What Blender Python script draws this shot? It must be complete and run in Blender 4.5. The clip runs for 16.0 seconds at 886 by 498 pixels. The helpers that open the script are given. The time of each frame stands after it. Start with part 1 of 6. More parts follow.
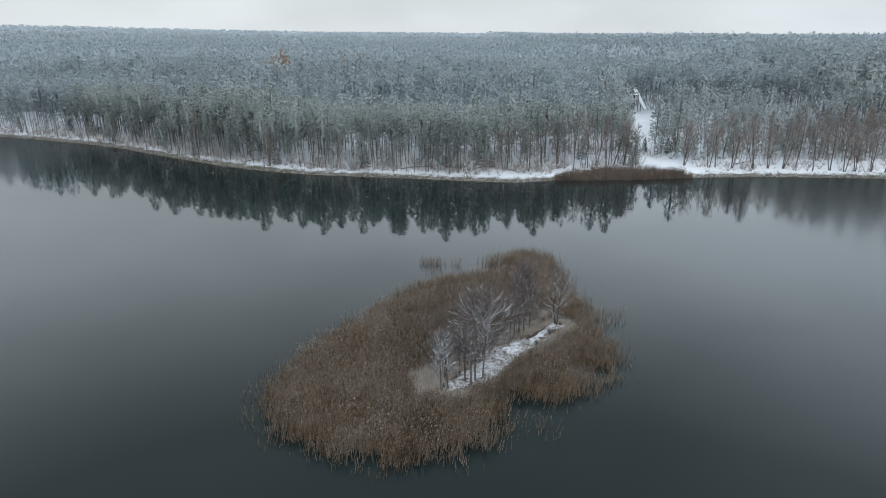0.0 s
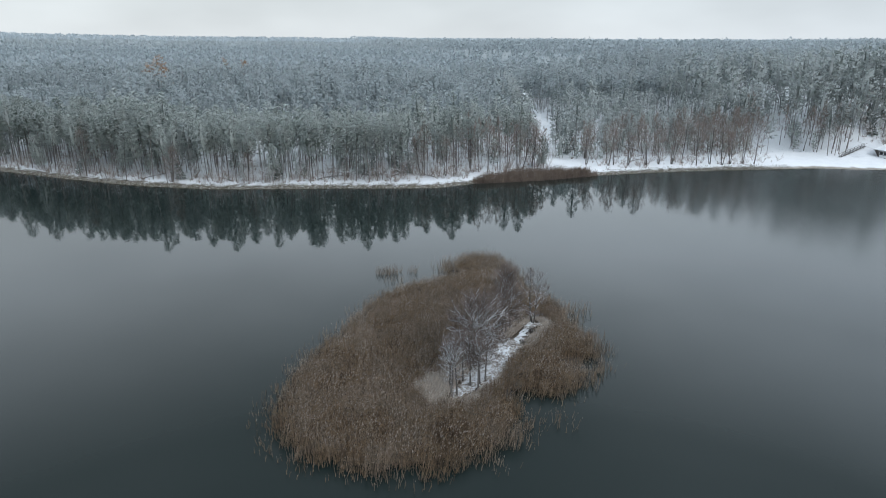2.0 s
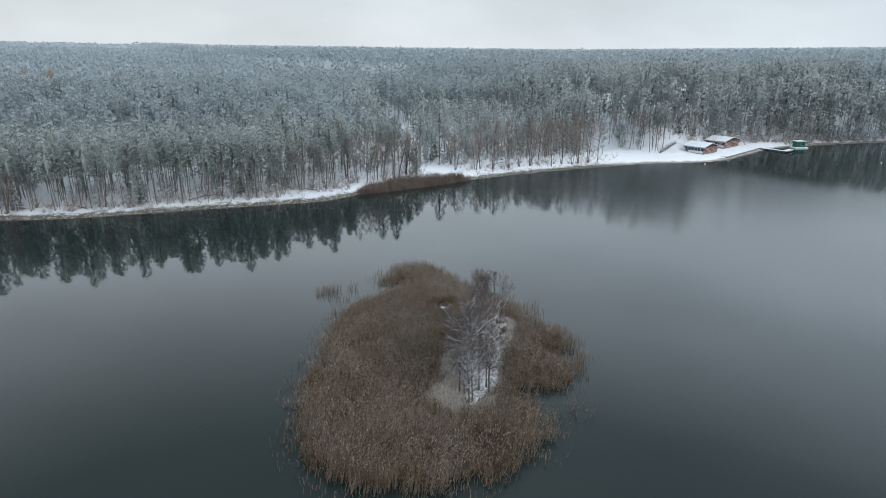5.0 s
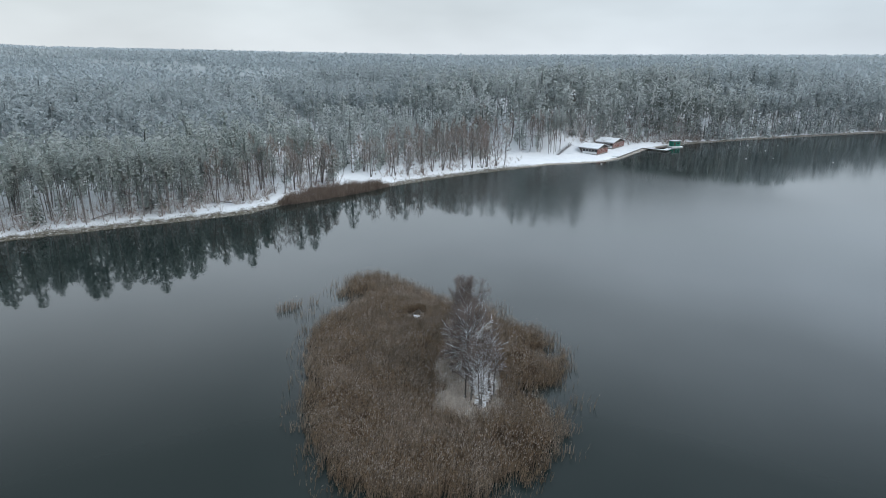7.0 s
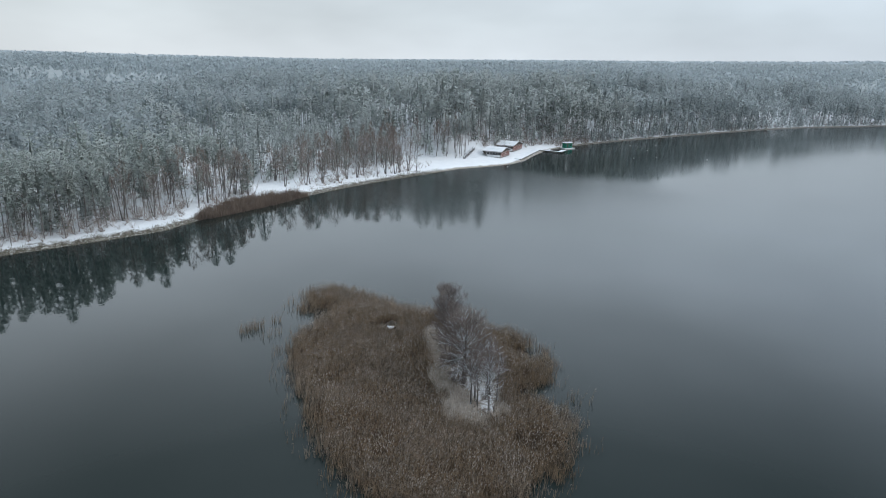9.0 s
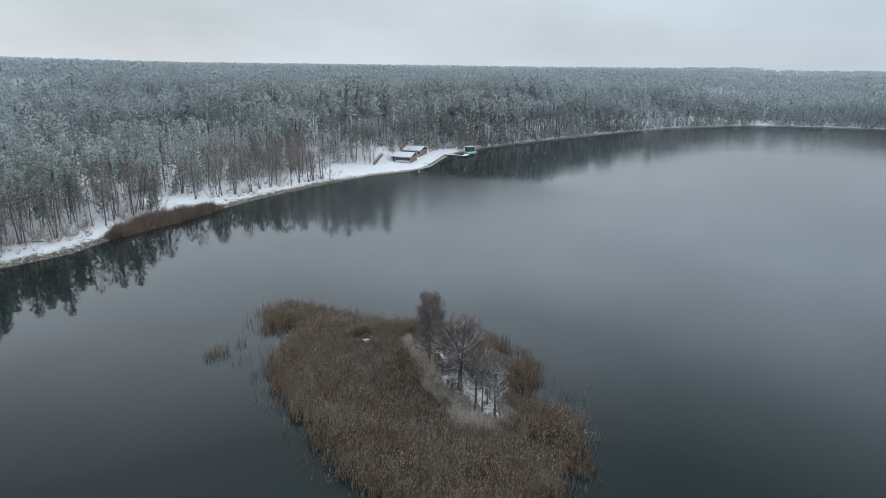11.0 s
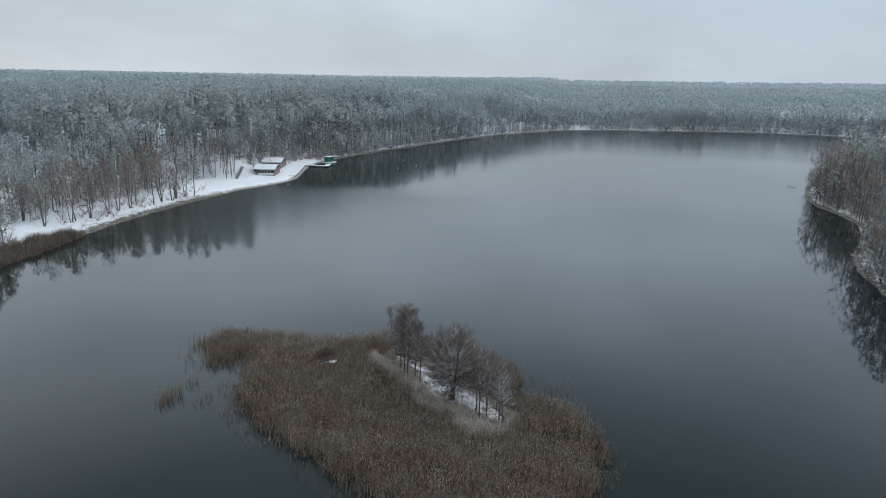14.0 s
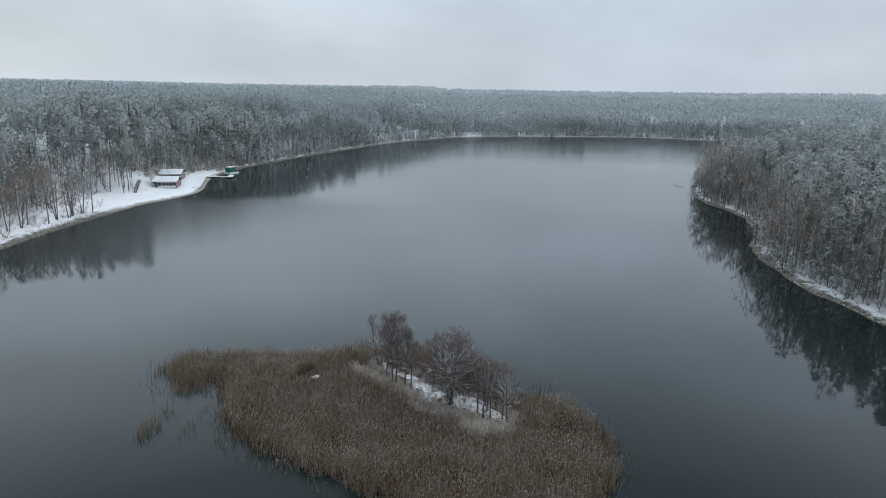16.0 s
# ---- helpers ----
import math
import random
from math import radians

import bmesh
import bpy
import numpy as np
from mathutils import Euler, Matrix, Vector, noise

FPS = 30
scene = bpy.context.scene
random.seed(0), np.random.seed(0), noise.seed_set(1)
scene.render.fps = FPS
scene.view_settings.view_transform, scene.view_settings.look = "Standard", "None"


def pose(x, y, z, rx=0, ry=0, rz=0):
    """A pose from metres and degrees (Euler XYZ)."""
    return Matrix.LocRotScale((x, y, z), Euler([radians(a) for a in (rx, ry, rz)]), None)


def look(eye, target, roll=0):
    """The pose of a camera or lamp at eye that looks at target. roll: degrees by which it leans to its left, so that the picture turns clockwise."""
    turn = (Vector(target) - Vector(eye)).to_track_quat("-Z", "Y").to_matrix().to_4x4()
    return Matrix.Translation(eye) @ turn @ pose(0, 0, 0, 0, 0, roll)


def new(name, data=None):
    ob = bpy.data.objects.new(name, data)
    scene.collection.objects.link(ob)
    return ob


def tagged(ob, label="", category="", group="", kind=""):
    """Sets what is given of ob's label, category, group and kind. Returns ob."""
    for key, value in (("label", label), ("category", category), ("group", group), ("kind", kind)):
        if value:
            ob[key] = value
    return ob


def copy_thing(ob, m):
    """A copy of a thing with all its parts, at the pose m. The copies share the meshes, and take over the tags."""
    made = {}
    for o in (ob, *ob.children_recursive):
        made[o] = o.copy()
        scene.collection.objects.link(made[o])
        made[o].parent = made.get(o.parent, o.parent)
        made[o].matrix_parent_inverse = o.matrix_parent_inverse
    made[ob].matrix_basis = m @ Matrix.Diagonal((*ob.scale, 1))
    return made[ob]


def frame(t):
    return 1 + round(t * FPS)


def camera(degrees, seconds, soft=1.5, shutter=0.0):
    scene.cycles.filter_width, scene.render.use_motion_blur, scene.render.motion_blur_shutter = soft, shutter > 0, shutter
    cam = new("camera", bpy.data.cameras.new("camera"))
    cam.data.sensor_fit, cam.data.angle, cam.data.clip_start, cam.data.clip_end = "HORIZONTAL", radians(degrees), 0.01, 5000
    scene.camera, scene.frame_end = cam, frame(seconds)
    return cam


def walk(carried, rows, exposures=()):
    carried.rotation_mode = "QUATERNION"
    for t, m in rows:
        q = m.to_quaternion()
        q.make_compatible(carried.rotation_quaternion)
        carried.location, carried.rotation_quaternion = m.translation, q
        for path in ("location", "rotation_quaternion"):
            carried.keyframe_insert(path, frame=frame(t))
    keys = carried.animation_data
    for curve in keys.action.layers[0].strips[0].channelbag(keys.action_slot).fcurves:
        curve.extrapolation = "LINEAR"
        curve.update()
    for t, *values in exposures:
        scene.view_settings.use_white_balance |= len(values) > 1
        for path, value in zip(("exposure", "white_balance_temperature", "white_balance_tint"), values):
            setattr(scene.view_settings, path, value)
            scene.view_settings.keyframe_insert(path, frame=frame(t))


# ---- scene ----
cam = camera(70.8, 16.0, soft=1.0)
PATH = [
    (0, (1.545, 1.367, 42.098), (1.280, 10.834, 38.889), -0.42),
    (0.5, (-2.286, 1.186, 42.415), (-2.048, 10.657, 39.216), -0.43),
    (1, (-6.162, 1.153, 42.697), (-5.426, 10.603, 39.511), -0.42),
    (1.5, (-10.067, 1.295, 42.952), (-8.839, 10.698, 39.779), -0.41),
    (2, (-13.986, 1.633, 43.184), (-12.272, 10.965, 40.026), -0.38),
    (2.5, (-17.904, 2.183, 43.400), (-15.708, 11.419, 40.257), -0.33),
    (3, (-21.804, 2.955, 43.602), (-19.132, 12.071, 40.476), -0.27),
    (3.5, (-25.670, 3.958, 43.796), (-22.529, 12.928, 40.685), -0.20),
    (4, (-29.486, 5.192, 43.981), (-25.884, 13.993, 40.887), -0.12),
    (4.5, (-33.237, 6.658, 44.162), (-29.181, 15.265, 41.084), -0.02),
    (5, (-36.906, 8.351, 44.337), (-32.407, 16.741, 41.277), 0.08),
    (5.5, (-40.479, 10.263, 44.508), (-35.547, 18.413, 41.465), 0.19),
    (6, (-43.940, 12.386, 44.674), (-38.590, 20.274, 41.649), 0.30),
    (6.5, (-47.276, 14.707, 44.835), (-41.522, 22.313, 41.828), 0.41),
    (7, (-50.474, 17.213, 44.988), (-44.331, 24.516, 42.001), 0.53),
    (7.5, (-53.522, 19.890, 45.134), (-47.006, 26.872, 42.166), 0.64),
    (8, (-56.407, 22.721, 45.269), (-49.539, 29.365, 42.322), 0.75),
    (8.5, (-59.122, 25.691, 45.392), (-51.920, 31.981, 42.467), 0.85),
    (9, (-61.657, 28.783, 45.501), (-54.141, 34.705, 42.598), 0.95),
    (9.5, (-64.006, 31.981, 45.593), (-56.196, 37.523, 42.713), 1.04),
    (10, (-66.162, 35.270, 45.665), (-58.080, 40.421, 42.810), 1.12),
    (10.5, (-68.124, 38.636, 45.716), (-59.791, 43.385, 42.886), 1.20),
    (11, (-69.888, 42.065, 45.743), (-61.326, 46.404, 42.940), 1.26),
    (11.5, (-71.457, 45.545, 45.744), (-62.687, 49.467, 42.969), 1.32),
    (12, (-72.832, 49.069, 45.717), (-63.875, 52.567, 42.971), 1.37),
    (12.5, (-74.018, 52.629, 45.661), (-64.896, 55.698, 42.946), 1.41),
    (13, (-75.023, 56.223, 45.574), (-65.757, 58.857, 42.891), 1.45),
    (13.5, (-75.857, 59.849, 45.457), (-66.467, 62.043, 42.807), 1.48),
    (14, (-76.533, 63.511, 45.307), (-67.040, 65.261, 42.694), 1.51),
    (14.5, (-77.066, 67.217, 45.126), (-67.491, 68.518, 42.551), 1.54),
    (15, (-77.476, 70.980, 44.915), (-67.839, 71.827, 42.382), 1.57),
    (15.5, (-77.783, 74.816, 44.675), (-68.105, 75.202, 42.187), 1.61),
    (16, (-78.013, 78.747, 44.409), (-68.316, 78.667, 41.970), 1.65),
]
walk(cam, [(t, look(eye, target, roll)) for t, eye, target, roll in PATH], exposures=[(0.0, 0.13), (2.5, 0.16), (6.5, 0.15), (9.0, 0.10), (11.5, -0.06), (13.0, -0.13), (14.5, -0.13), (16.0, -0.06)])

# ---- world, sun ----
world = bpy.data.worlds.new("overcast")
scene.world = world
world.use_nodes = True
wt = world.node_tree
wt.nodes.clear()
w_out = wt.nodes.new("ShaderNodeOutputWorld")
w_bg = wt.nodes.new("ShaderNodeBackground")
w_sky = wt.nodes.new("ShaderNodeTexSky")
w_sky.sky_type = "NISHITA"
w_sky.sun_disc = False
w_sky.sun_elevation, w_sky.sun_rotation = radians(34), radians(153)
w_sky.air_density, w_sky.dust_density, w_sky.ozone_density = 1.0, 4.0, 1.0
w_gain = wt.nodes.new("ShaderNodeMixRGB")
w_gain.blend_type = "MULTIPLY"
w_gain.inputs[0].default_value = 1.0
w_gain.inputs[2].default_value = (0.10, 0.10, 0.10, 1)
w_co = wt.nodes.new("ShaderNodeTexCoord")
w_sep = wt.nodes.new("ShaderNodeSeparateXYZ")
w_ramp = wt.nodes.new("ShaderNodeValToRGB")
cr = w_ramp.color_ramp
cr.elements[0].position, cr.elements[0].color = 0.0, (0.70, 0.757, 0.80, 1)
cr.elements[1].position, cr.elements[1].color = 1.0, (0.97, 1.07, 1.16, 1)
for p, c in ((0.06, (0.635, 0.702, 0.745)), (0.14, (0.64, 0.712, 0.765)), (0.30, (0.735, 0.832, 0.924)), (0.55, (0.735, 0.828, 0.915))):
    e = cr.elements.new(p)
    e.color = (*c, 1)
w_map = wt.nodes.new("ShaderNodeMapping")
w_map.inputs["Scale"].default_value = (1.6, 1.6, 4.5)
w_noise = wt.nodes.new("ShaderNodeTexNoise")
w_noise.inputs["Scale"].default_value, w_noise.inputs["Detail"].default_value = 1.6, 4.0
w_cl = wt.nodes.new("ShaderNodeMapRange")
w_cl.inputs["From Min"].default_value, w_cl.inputs["From Max"].default_value = 0.3, 0.7
w_cl.inputs["To Min"].default_value, w_cl.inputs["To Max"].default_value = 0.88, 1.12
w_mul = wt.nodes.new("ShaderNodeMixRGB")
w_mul.blend_type, w_mul.inputs[0].default_value = "MULTIPLY", 1.0
w_mix = wt.nodes.new("ShaderNodeMixRGB")
w_mix.inputs[0].default_value = 0.90
L = wt.links.new
L(w_sky.outputs[0], w_gain.inputs[1])
L(w_co.outputs["Generated"], w_sep.inputs[0])
L(w_sep.outputs["Z"], w_ramp.inputs[0])
L(w_co.outputs["Generated"], w_map.inputs[0])
L(w_map.outputs[0], w_noise.inputs["Vector"])
L(w_noise.outputs["Fac"], w_cl.inputs[0])
L(w_ramp.outputs[0], w_mul.inputs[1])
L(w_cl.outputs[0], w_mul.inputs[2])
L(w_gain.outputs[0], w_mix.inputs[1])
L(w_mul.outputs[0], w_mix.inputs[2])
w_dot = wt.nodes.new("ShaderNodeVectorMath")
w_dot.operation = "DOT_PRODUCT"
w_dot.inputs[1].default_value = (-0.40, 0.92, 0.0)
w_side = wt.nodes.new("ShaderNodeValToRGB")
w_half = wt.nodes.new("ShaderNodeMath")
w_half.operation = "MULTIPLY_ADD"
w_half.inputs[1].default_value, w_half.inputs[2].default_value = 0.5, 0.5
w_side.color_ramp.elements[0].color = (0.77, 0.82, 0.895, 1)
w_side.color_ramp.elements[1].color = (0.94, 0.922, 0.90, 1)
for p, c in ((0.17, (0.78, 0.825, 0.89)), (0.42, (0.88, 0.905, 0.94))):
    e = w_side.color_ramp.elements.new(p)
    e.color = (*c, 1)
w_mul2 = wt.nodes.new("ShaderNodeMixRGB")
w_mul2.blend_type, w_mul2.inputs[0].default_value = "MULTIPLY", 1.0
L(w_co.outputs["Generated"], w_dot.inputs[0])
L(w_dot.outputs["Value"], w_half.inputs[0])
L(w_half.outputs[0], w_side.inputs[0])
L(w_mix.outputs[0], w_mul2.inputs[1])
L(w_side.outputs[0], w_mul2.inputs[2])
w_dot2 = wt.nodes.new("ShaderNodeVectorMath")
w_dot2.operation = "DOT_PRODUCT"
w_dot2.inputs[1].default_value = (0.80, 0.60, 0.0)
w_bell = wt.nodes.new("ShaderNodeMapRange")
w_bell.interpolation_type = "SMOOTHSTEP"
w_bell.inputs["From Min"].default_value, w_bell.inputs["From Max"].default_value = 0.15, 0.95
w_bell.inputs["To Max"].default_value = 0.78
w_high = wt.nodes.new("ShaderNodeMapRange")
w_high.interpolation_type = "SMOOTHSTEP"
w_high.inputs["From Min"].default_value, w_high.inputs["From Max"].default_value = 0.07, 0.26
w_both = wt.nodes.new("ShaderNodeMath")
w_both.operation = "MULTIPLY"
w_more = wt.nodes.new("ShaderNodeMath")
w_more.operation = "MULTIPLY_ADD"
w_more.inputs[1].default_value, w_more.inputs[2].default_value = 0.45, 1.0
w_mul3 = wt.nodes.new("ShaderNodeMixRGB")
w_mul3.blend_type, w_mul3.inputs[0].default_value = "MULTIPLY", 1.0
L(w_co.outputs["Generated"], w_dot2.inputs[0])
L(w_dot2.outputs["Value"], w_bell.inputs[0])
L(w_sep.outputs["Z"], w_high.inputs[0])
w_fall = wt.nodes.new("ShaderNodeMapRange")
w_fall.interpolation_type = "SMOOTHSTEP"
w_fall.inputs["From Min"].default_value, w_fall.inputs["From Max"].default_value = 0.28, 0.50
w_fall.inputs["To Min"].default_value, w_fall.inputs["To Max"].default_value = 1.0, 0.1
w_band = wt.nodes.new("ShaderNodeMath")
w_band.operation = "MULTIPLY"
L(w_sep.outputs["Z"], w_fall.inputs[0])
L(w_high.outputs[0], w_band.inputs[0])
L(w_fall.outputs[0], w_band.inputs[1])
L(w_bell.outputs[0], w_both.inputs[0])
L(w_band.outputs[0], w_both.inputs[1])
w_dot3 = wt.nodes.new("ShaderNodeVectorMath")
w_dot3.operation = "DOT_PRODUCT"
w_dot3.inputs[1].default_value = (0.80, 0.60, 0.0)
w_flat = wt.nodes.new("ShaderNodeVectorMath")
w_flat.operation = "MULTIPLY"
w_flat.inputs[1].default_value = (1.0, 1.0, 0.0)
w_unit = wt.nodes.new("ShaderNodeVectorMath")
w_unit.operation = "NORMALIZE"
w_slim = wt.nodes.new("ShaderNodeMapRange")
w_slim.interpolation_type = "SMOOTHSTEP"
w_slim.inputs["From Min"].default_value, w_slim.inputs["From Max"].default_value = 0.80, 0.985
w_up = wt.nodes.new("ShaderNodeMapRange")
w_up.interpolation_type = "SMOOTHSTEP"
w_up.inputs["From Min"].default_value, w_up.inputs["From Max"].default_value = 0.28, 0.46
w_tall = wt.nodes.new("ShaderNodeMath")
w_tall.operation = "MULTIPLY"
w_most = wt.nodes.new("ShaderNodeMath")
w_most.operation = "MAXIMUM"
L(w_co.outputs["Generated"], w_flat.inputs[0])
L(w_flat.outputs[0], w_unit.inputs[0])
L(w_unit.outputs[0], w_dot3.inputs[0])
L(w_dot3.outputs["Value"], w_slim.inputs[0])
L(w_sep.outputs["Z"], w_up.inputs[0])
L(w_slim.outputs[0], w_tall.inputs[0])
L(w_up.outputs[0], w_tall.inputs[1])
L(w_both.outputs[0], w_most.inputs[0])
L(w_tall.outputs[0], w_most.inputs[1])
L(w_most.outputs[0], w_more.inputs[0])
L(w_mul2.outputs[0], w_mul3.inputs[1])
L(w_more.outputs[0], w_mul3.inputs[2])
L(w_mul3.outputs[0], w_bg.inputs[0])
w_bg.inputs[1].default_value = 1.12
L(w_bg.outputs[0], w_out.inputs[0])

sun = new("sun", bpy.data.lights.new("sun", "SUN"))
sun.data.energy, sun.data.angle, sun.data.color = 0.9, radians(35), (1.0, 0.96, 0.91)
sun.matrix_world = look((350, -700, 530), (0, 0, 0))

# ---- materials ----


def material(name, stops, scale=1.0, detail=5.0, rough=0.85, bump=0.0, bump_scale=None, metal=0.0, fine=None, island=0.0, rnd=0.0, stretch=(1, 1, 1), spec=0.3, through_light=0.0, below=None):
    """below: a dark colour for sides that face down: no frost or snow there, and shade painted in. stops: (position,
    colour) rows over a noise in metres. fine: (scale, amount) of a second, finer noise. island, rnd: spread of value
    piece by piece.
    """
    m = bpy.data.materials.new(name)
    m.use_nodes = True
    nt = m.node_tree
    b = nt.nodes["Principled BSDF"]
    b.inputs["Roughness"].default_value, b.inputs["Metallic"].default_value = rough, metal
    b.inputs["Specular IOR Level"].default_value = spec
    geo = nt.nodes.new("ShaderNodeNewGeometry")
    mp = nt.nodes.new("ShaderNodeMapping")
    mp.inputs["Scale"].default_value = stretch
    nt.links.new(geo.outputs["Position"], mp.inputs[0])
    n = nt.nodes.new("ShaderNodeTexNoise")
    n.inputs["Scale"].default_value, n.inputs["Detail"].default_value = scale, detail
    nt.links.new(mp.outputs[0], n.inputs["Vector"])
    ramp = nt.nodes.new("ShaderNodeValToRGB")
    els = ramp.color_ramp.elements
    els[0].position, els[0].color = stops[0][0], (*stops[0][1], 1)
    els[1].position, els[1].color = stops[-1][0], (*stops[-1][1], 1)
    for p, c in stops[1:-1]:
        els.new(p).color = (*c, 1)
    fac = n.outputs["Fac"]
    if fine:
        n2 = nt.nodes.new("ShaderNodeTexNoise")
        n2.inputs["Scale"].default_value, n2.inputs["Detail"].default_value = fine[0], 3.0
        nt.links.new(mp.outputs[0], n2.inputs["Vector"])
        mx = nt.nodes.new("ShaderNodeMix")
        mx.inputs[0].default_value = fine[1]
        nt.links.new(fac, mx.inputs[2])
        nt.links.new(n2.outputs["Fac"], mx.inputs[3])
        fac = mx.outputs[0]
    nt.links.new(fac, ramp.inputs[0])
    col = ramp.outputs[0]
    for amount, src in ((island, geo.outputs["Random Per Island"]), (rnd, None)):
        if amount:
            if src is None:
                src = nt.nodes.new("ShaderNodeObjectInfo").outputs["Random"]
            mr = nt.nodes.new("ShaderNodeMapRange")
            mr.inputs["To Min"].default_value, mr.inputs["To Max"].default_value = 1 - amount, 1 + amount
            nt.links.new(src, mr.inputs[0])
            mul = nt.nodes.new("ShaderNodeMixRGB")
            mul.blend_type, mul.inputs[0].default_value = "MULTIPLY", 1.0
            nt.links.new(col, mul.inputs[1])
            nt.links.new(mr.outputs[0], mul.inputs[2])
            col = mul.outputs[0]
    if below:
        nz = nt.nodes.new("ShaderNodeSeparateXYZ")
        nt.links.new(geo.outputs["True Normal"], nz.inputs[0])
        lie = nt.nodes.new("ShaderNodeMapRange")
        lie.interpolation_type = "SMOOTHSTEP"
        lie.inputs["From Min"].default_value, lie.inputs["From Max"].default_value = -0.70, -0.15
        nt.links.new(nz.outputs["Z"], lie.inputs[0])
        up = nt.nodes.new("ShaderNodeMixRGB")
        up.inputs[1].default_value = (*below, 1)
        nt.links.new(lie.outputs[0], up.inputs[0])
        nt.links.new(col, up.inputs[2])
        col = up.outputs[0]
    nt.links.new(col, b.inputs["Base Color"])
    if bump:
        n3 = nt.nodes.new("ShaderNodeTexNoise")
        n3.inputs["Scale"].default_value, n3.inputs["Detail"].default_value = bump_scale or scale * 6, 4.0
        nt.links.new(mp.outputs[0], n3.inputs["Vector"])
        bp = nt.nodes.new("ShaderNodeBump")
        bp.inputs["Strength"].default_value, bp.inputs["Distance"].default_value = bump, 0.05
        nt.links.new(n3.outputs["Fac"], bp.inputs["Height"])
        nt.links.new(bp.outputs[0], b.inputs["Normal"])
    if through_light:
        tr = nt.nodes.new("ShaderNodeBsdfTranslucent")
        ms = nt.nodes.new("ShaderNodeMixShader")
        ms.inputs[0].default_value = through_light
        nt.links.new(col, tr.inputs[0])
        nt.links.new(b.outputs[0], ms.inputs[1])
        nt.links.new(tr.outputs[0], ms.inputs[2])
        nt.links.new(ms.outputs[0], nt.nodes["Material Output"].inputs[0])
    return m


def shore_material(name, stops, low, scale=0.25, fine=(1.7, 0.45), reach=0.58):
    """Land that turns into the low, wet stops within a hand's height of the water, with a ragged edge."""
    m = material(name, stops, scale, detail=8, fine=fine, bump=0.5, bump_scale=2.0)
    nt = m.node_tree
    b = nt.nodes["Principled BSDF"]
    geo = nt.nodes.new("ShaderNodeNewGeometry")
    sep = nt.nodes.new("ShaderNodeSeparateXYZ")
    n = nt.nodes.new("ShaderNodeTexNoise")
    n.inputs["Scale"].default_value, n.inputs["Detail"].default_value = 0.35, 8.0
    add = nt.nodes.new("ShaderNodeMath")
    add.operation = "MULTIPLY_ADD"
    add.inputs[1].default_value = -reach
    mr = nt.nodes.new("ShaderNodeMapRange")
    mr.inputs["From Min"].default_value, mr.inputs["From Max"].default_value = -0.08, 0.12
    n2 = nt.nodes.new("ShaderNodeTexNoise")
    n2.inputs["Scale"].default_value, n2.inputs["Detail"].default_value = 1.6, 6.0
    ramp = nt.nodes.new("ShaderNodeValToRGB")
    els = ramp.color_ramp.elements
    els[0].position, els[0].color = low[0][0], (*low[0][1], 1)
    els[1].position, els[1].color = low[-1][0], (*low[-1][1], 1)
    for p, c in low[1:-1]:
        els.new(p).color = (*c, 1)
    mix = nt.nodes.new("ShaderNodeMixRGB")
    old = b.inputs["Base Color"].links[0].from_socket
    L = nt.links.new
    L(geo.outputs["Position"], sep.inputs[0])
    L(geo.outputs["Position"], n.inputs["Vector"])
    L(geo.outputs["Position"], n2.inputs["Vector"])
    L(n.outputs["Fac"], add.inputs[0])
    L(sep.outputs["Z"], add.inputs[2])
    L(add.outputs[0], mr.inputs[0])
    L(n2.outputs["Fac"], ramp.inputs[0])
    L(mr.outputs[0], mix.inputs[0])
    L(ramp.outputs[0], mix.inputs[1])
    L(old, mix.inputs[2])
    L(mix.outputs[0], b.inputs["Base Color"])
    return m


def needle_material(name, dark, light, frost, most, big=0.03):
    """Conifer boughs: green from stand to stand and tuft to tuft, with snow caught on the sides that face up; this also
    paints each crown lighter at the top, as if lit.
    """
    m = material(name, [(0.36, dark), (0.64, light)], big, detail=3, fine=(0.28, 0.42), rough=0.85, spec=0.1, through_light=0.45)
    nt = m.node_tree
    b = nt.nodes["Principled BSDF"]
    geo = nt.nodes.new("ShaderNodeNewGeometry")
    sep = nt.nodes.new("ShaderNodeSeparateXYZ")
    n = nt.nodes.new("ShaderNodeTexNoise")
    n.inputs["Scale"].default_value, n.inputs["Detail"].default_value = 1.3, 5.0
    add = nt.nodes.new("ShaderNodeMath")
    add.operation = "MULTIPLY_ADD"
    add.inputs[1].default_value = 1.5
    lie = nt.nodes.new("ShaderNodeMapRange")
    lie.interpolation_type = "SMOOTHSTEP"
    lie.inputs["From Min"].default_value, lie.inputs["From Max"].default_value = 0.25, 2.05
    lie.inputs["To Max"].default_value = most
    mix = nt.nodes.new("ShaderNodeMixRGB")
    mix.inputs[2].default_value = (*frost, 1)
    old = b.inputs["Base Color"].links[0].from_socket
    L = nt.links.new
    L(geo.outputs["Normal"], sep.inputs[0])
    L(geo.outputs["Position"], n.inputs["Vector"])
    L(n.outputs["Fac"], add.inputs[0])
    L(sep.outputs["Z"], add.inputs[2])
    L(add.outputs[0], lie.inputs[0])
    L(lie.outputs[0], mix.inputs[0])
    L(old, mix.inputs[1])
    L(mix.outputs[0], b.inputs["Base Color"])
    L(mix.outputs[0], nt.nodes["Translucent BSDF"].inputs[0])
    return m


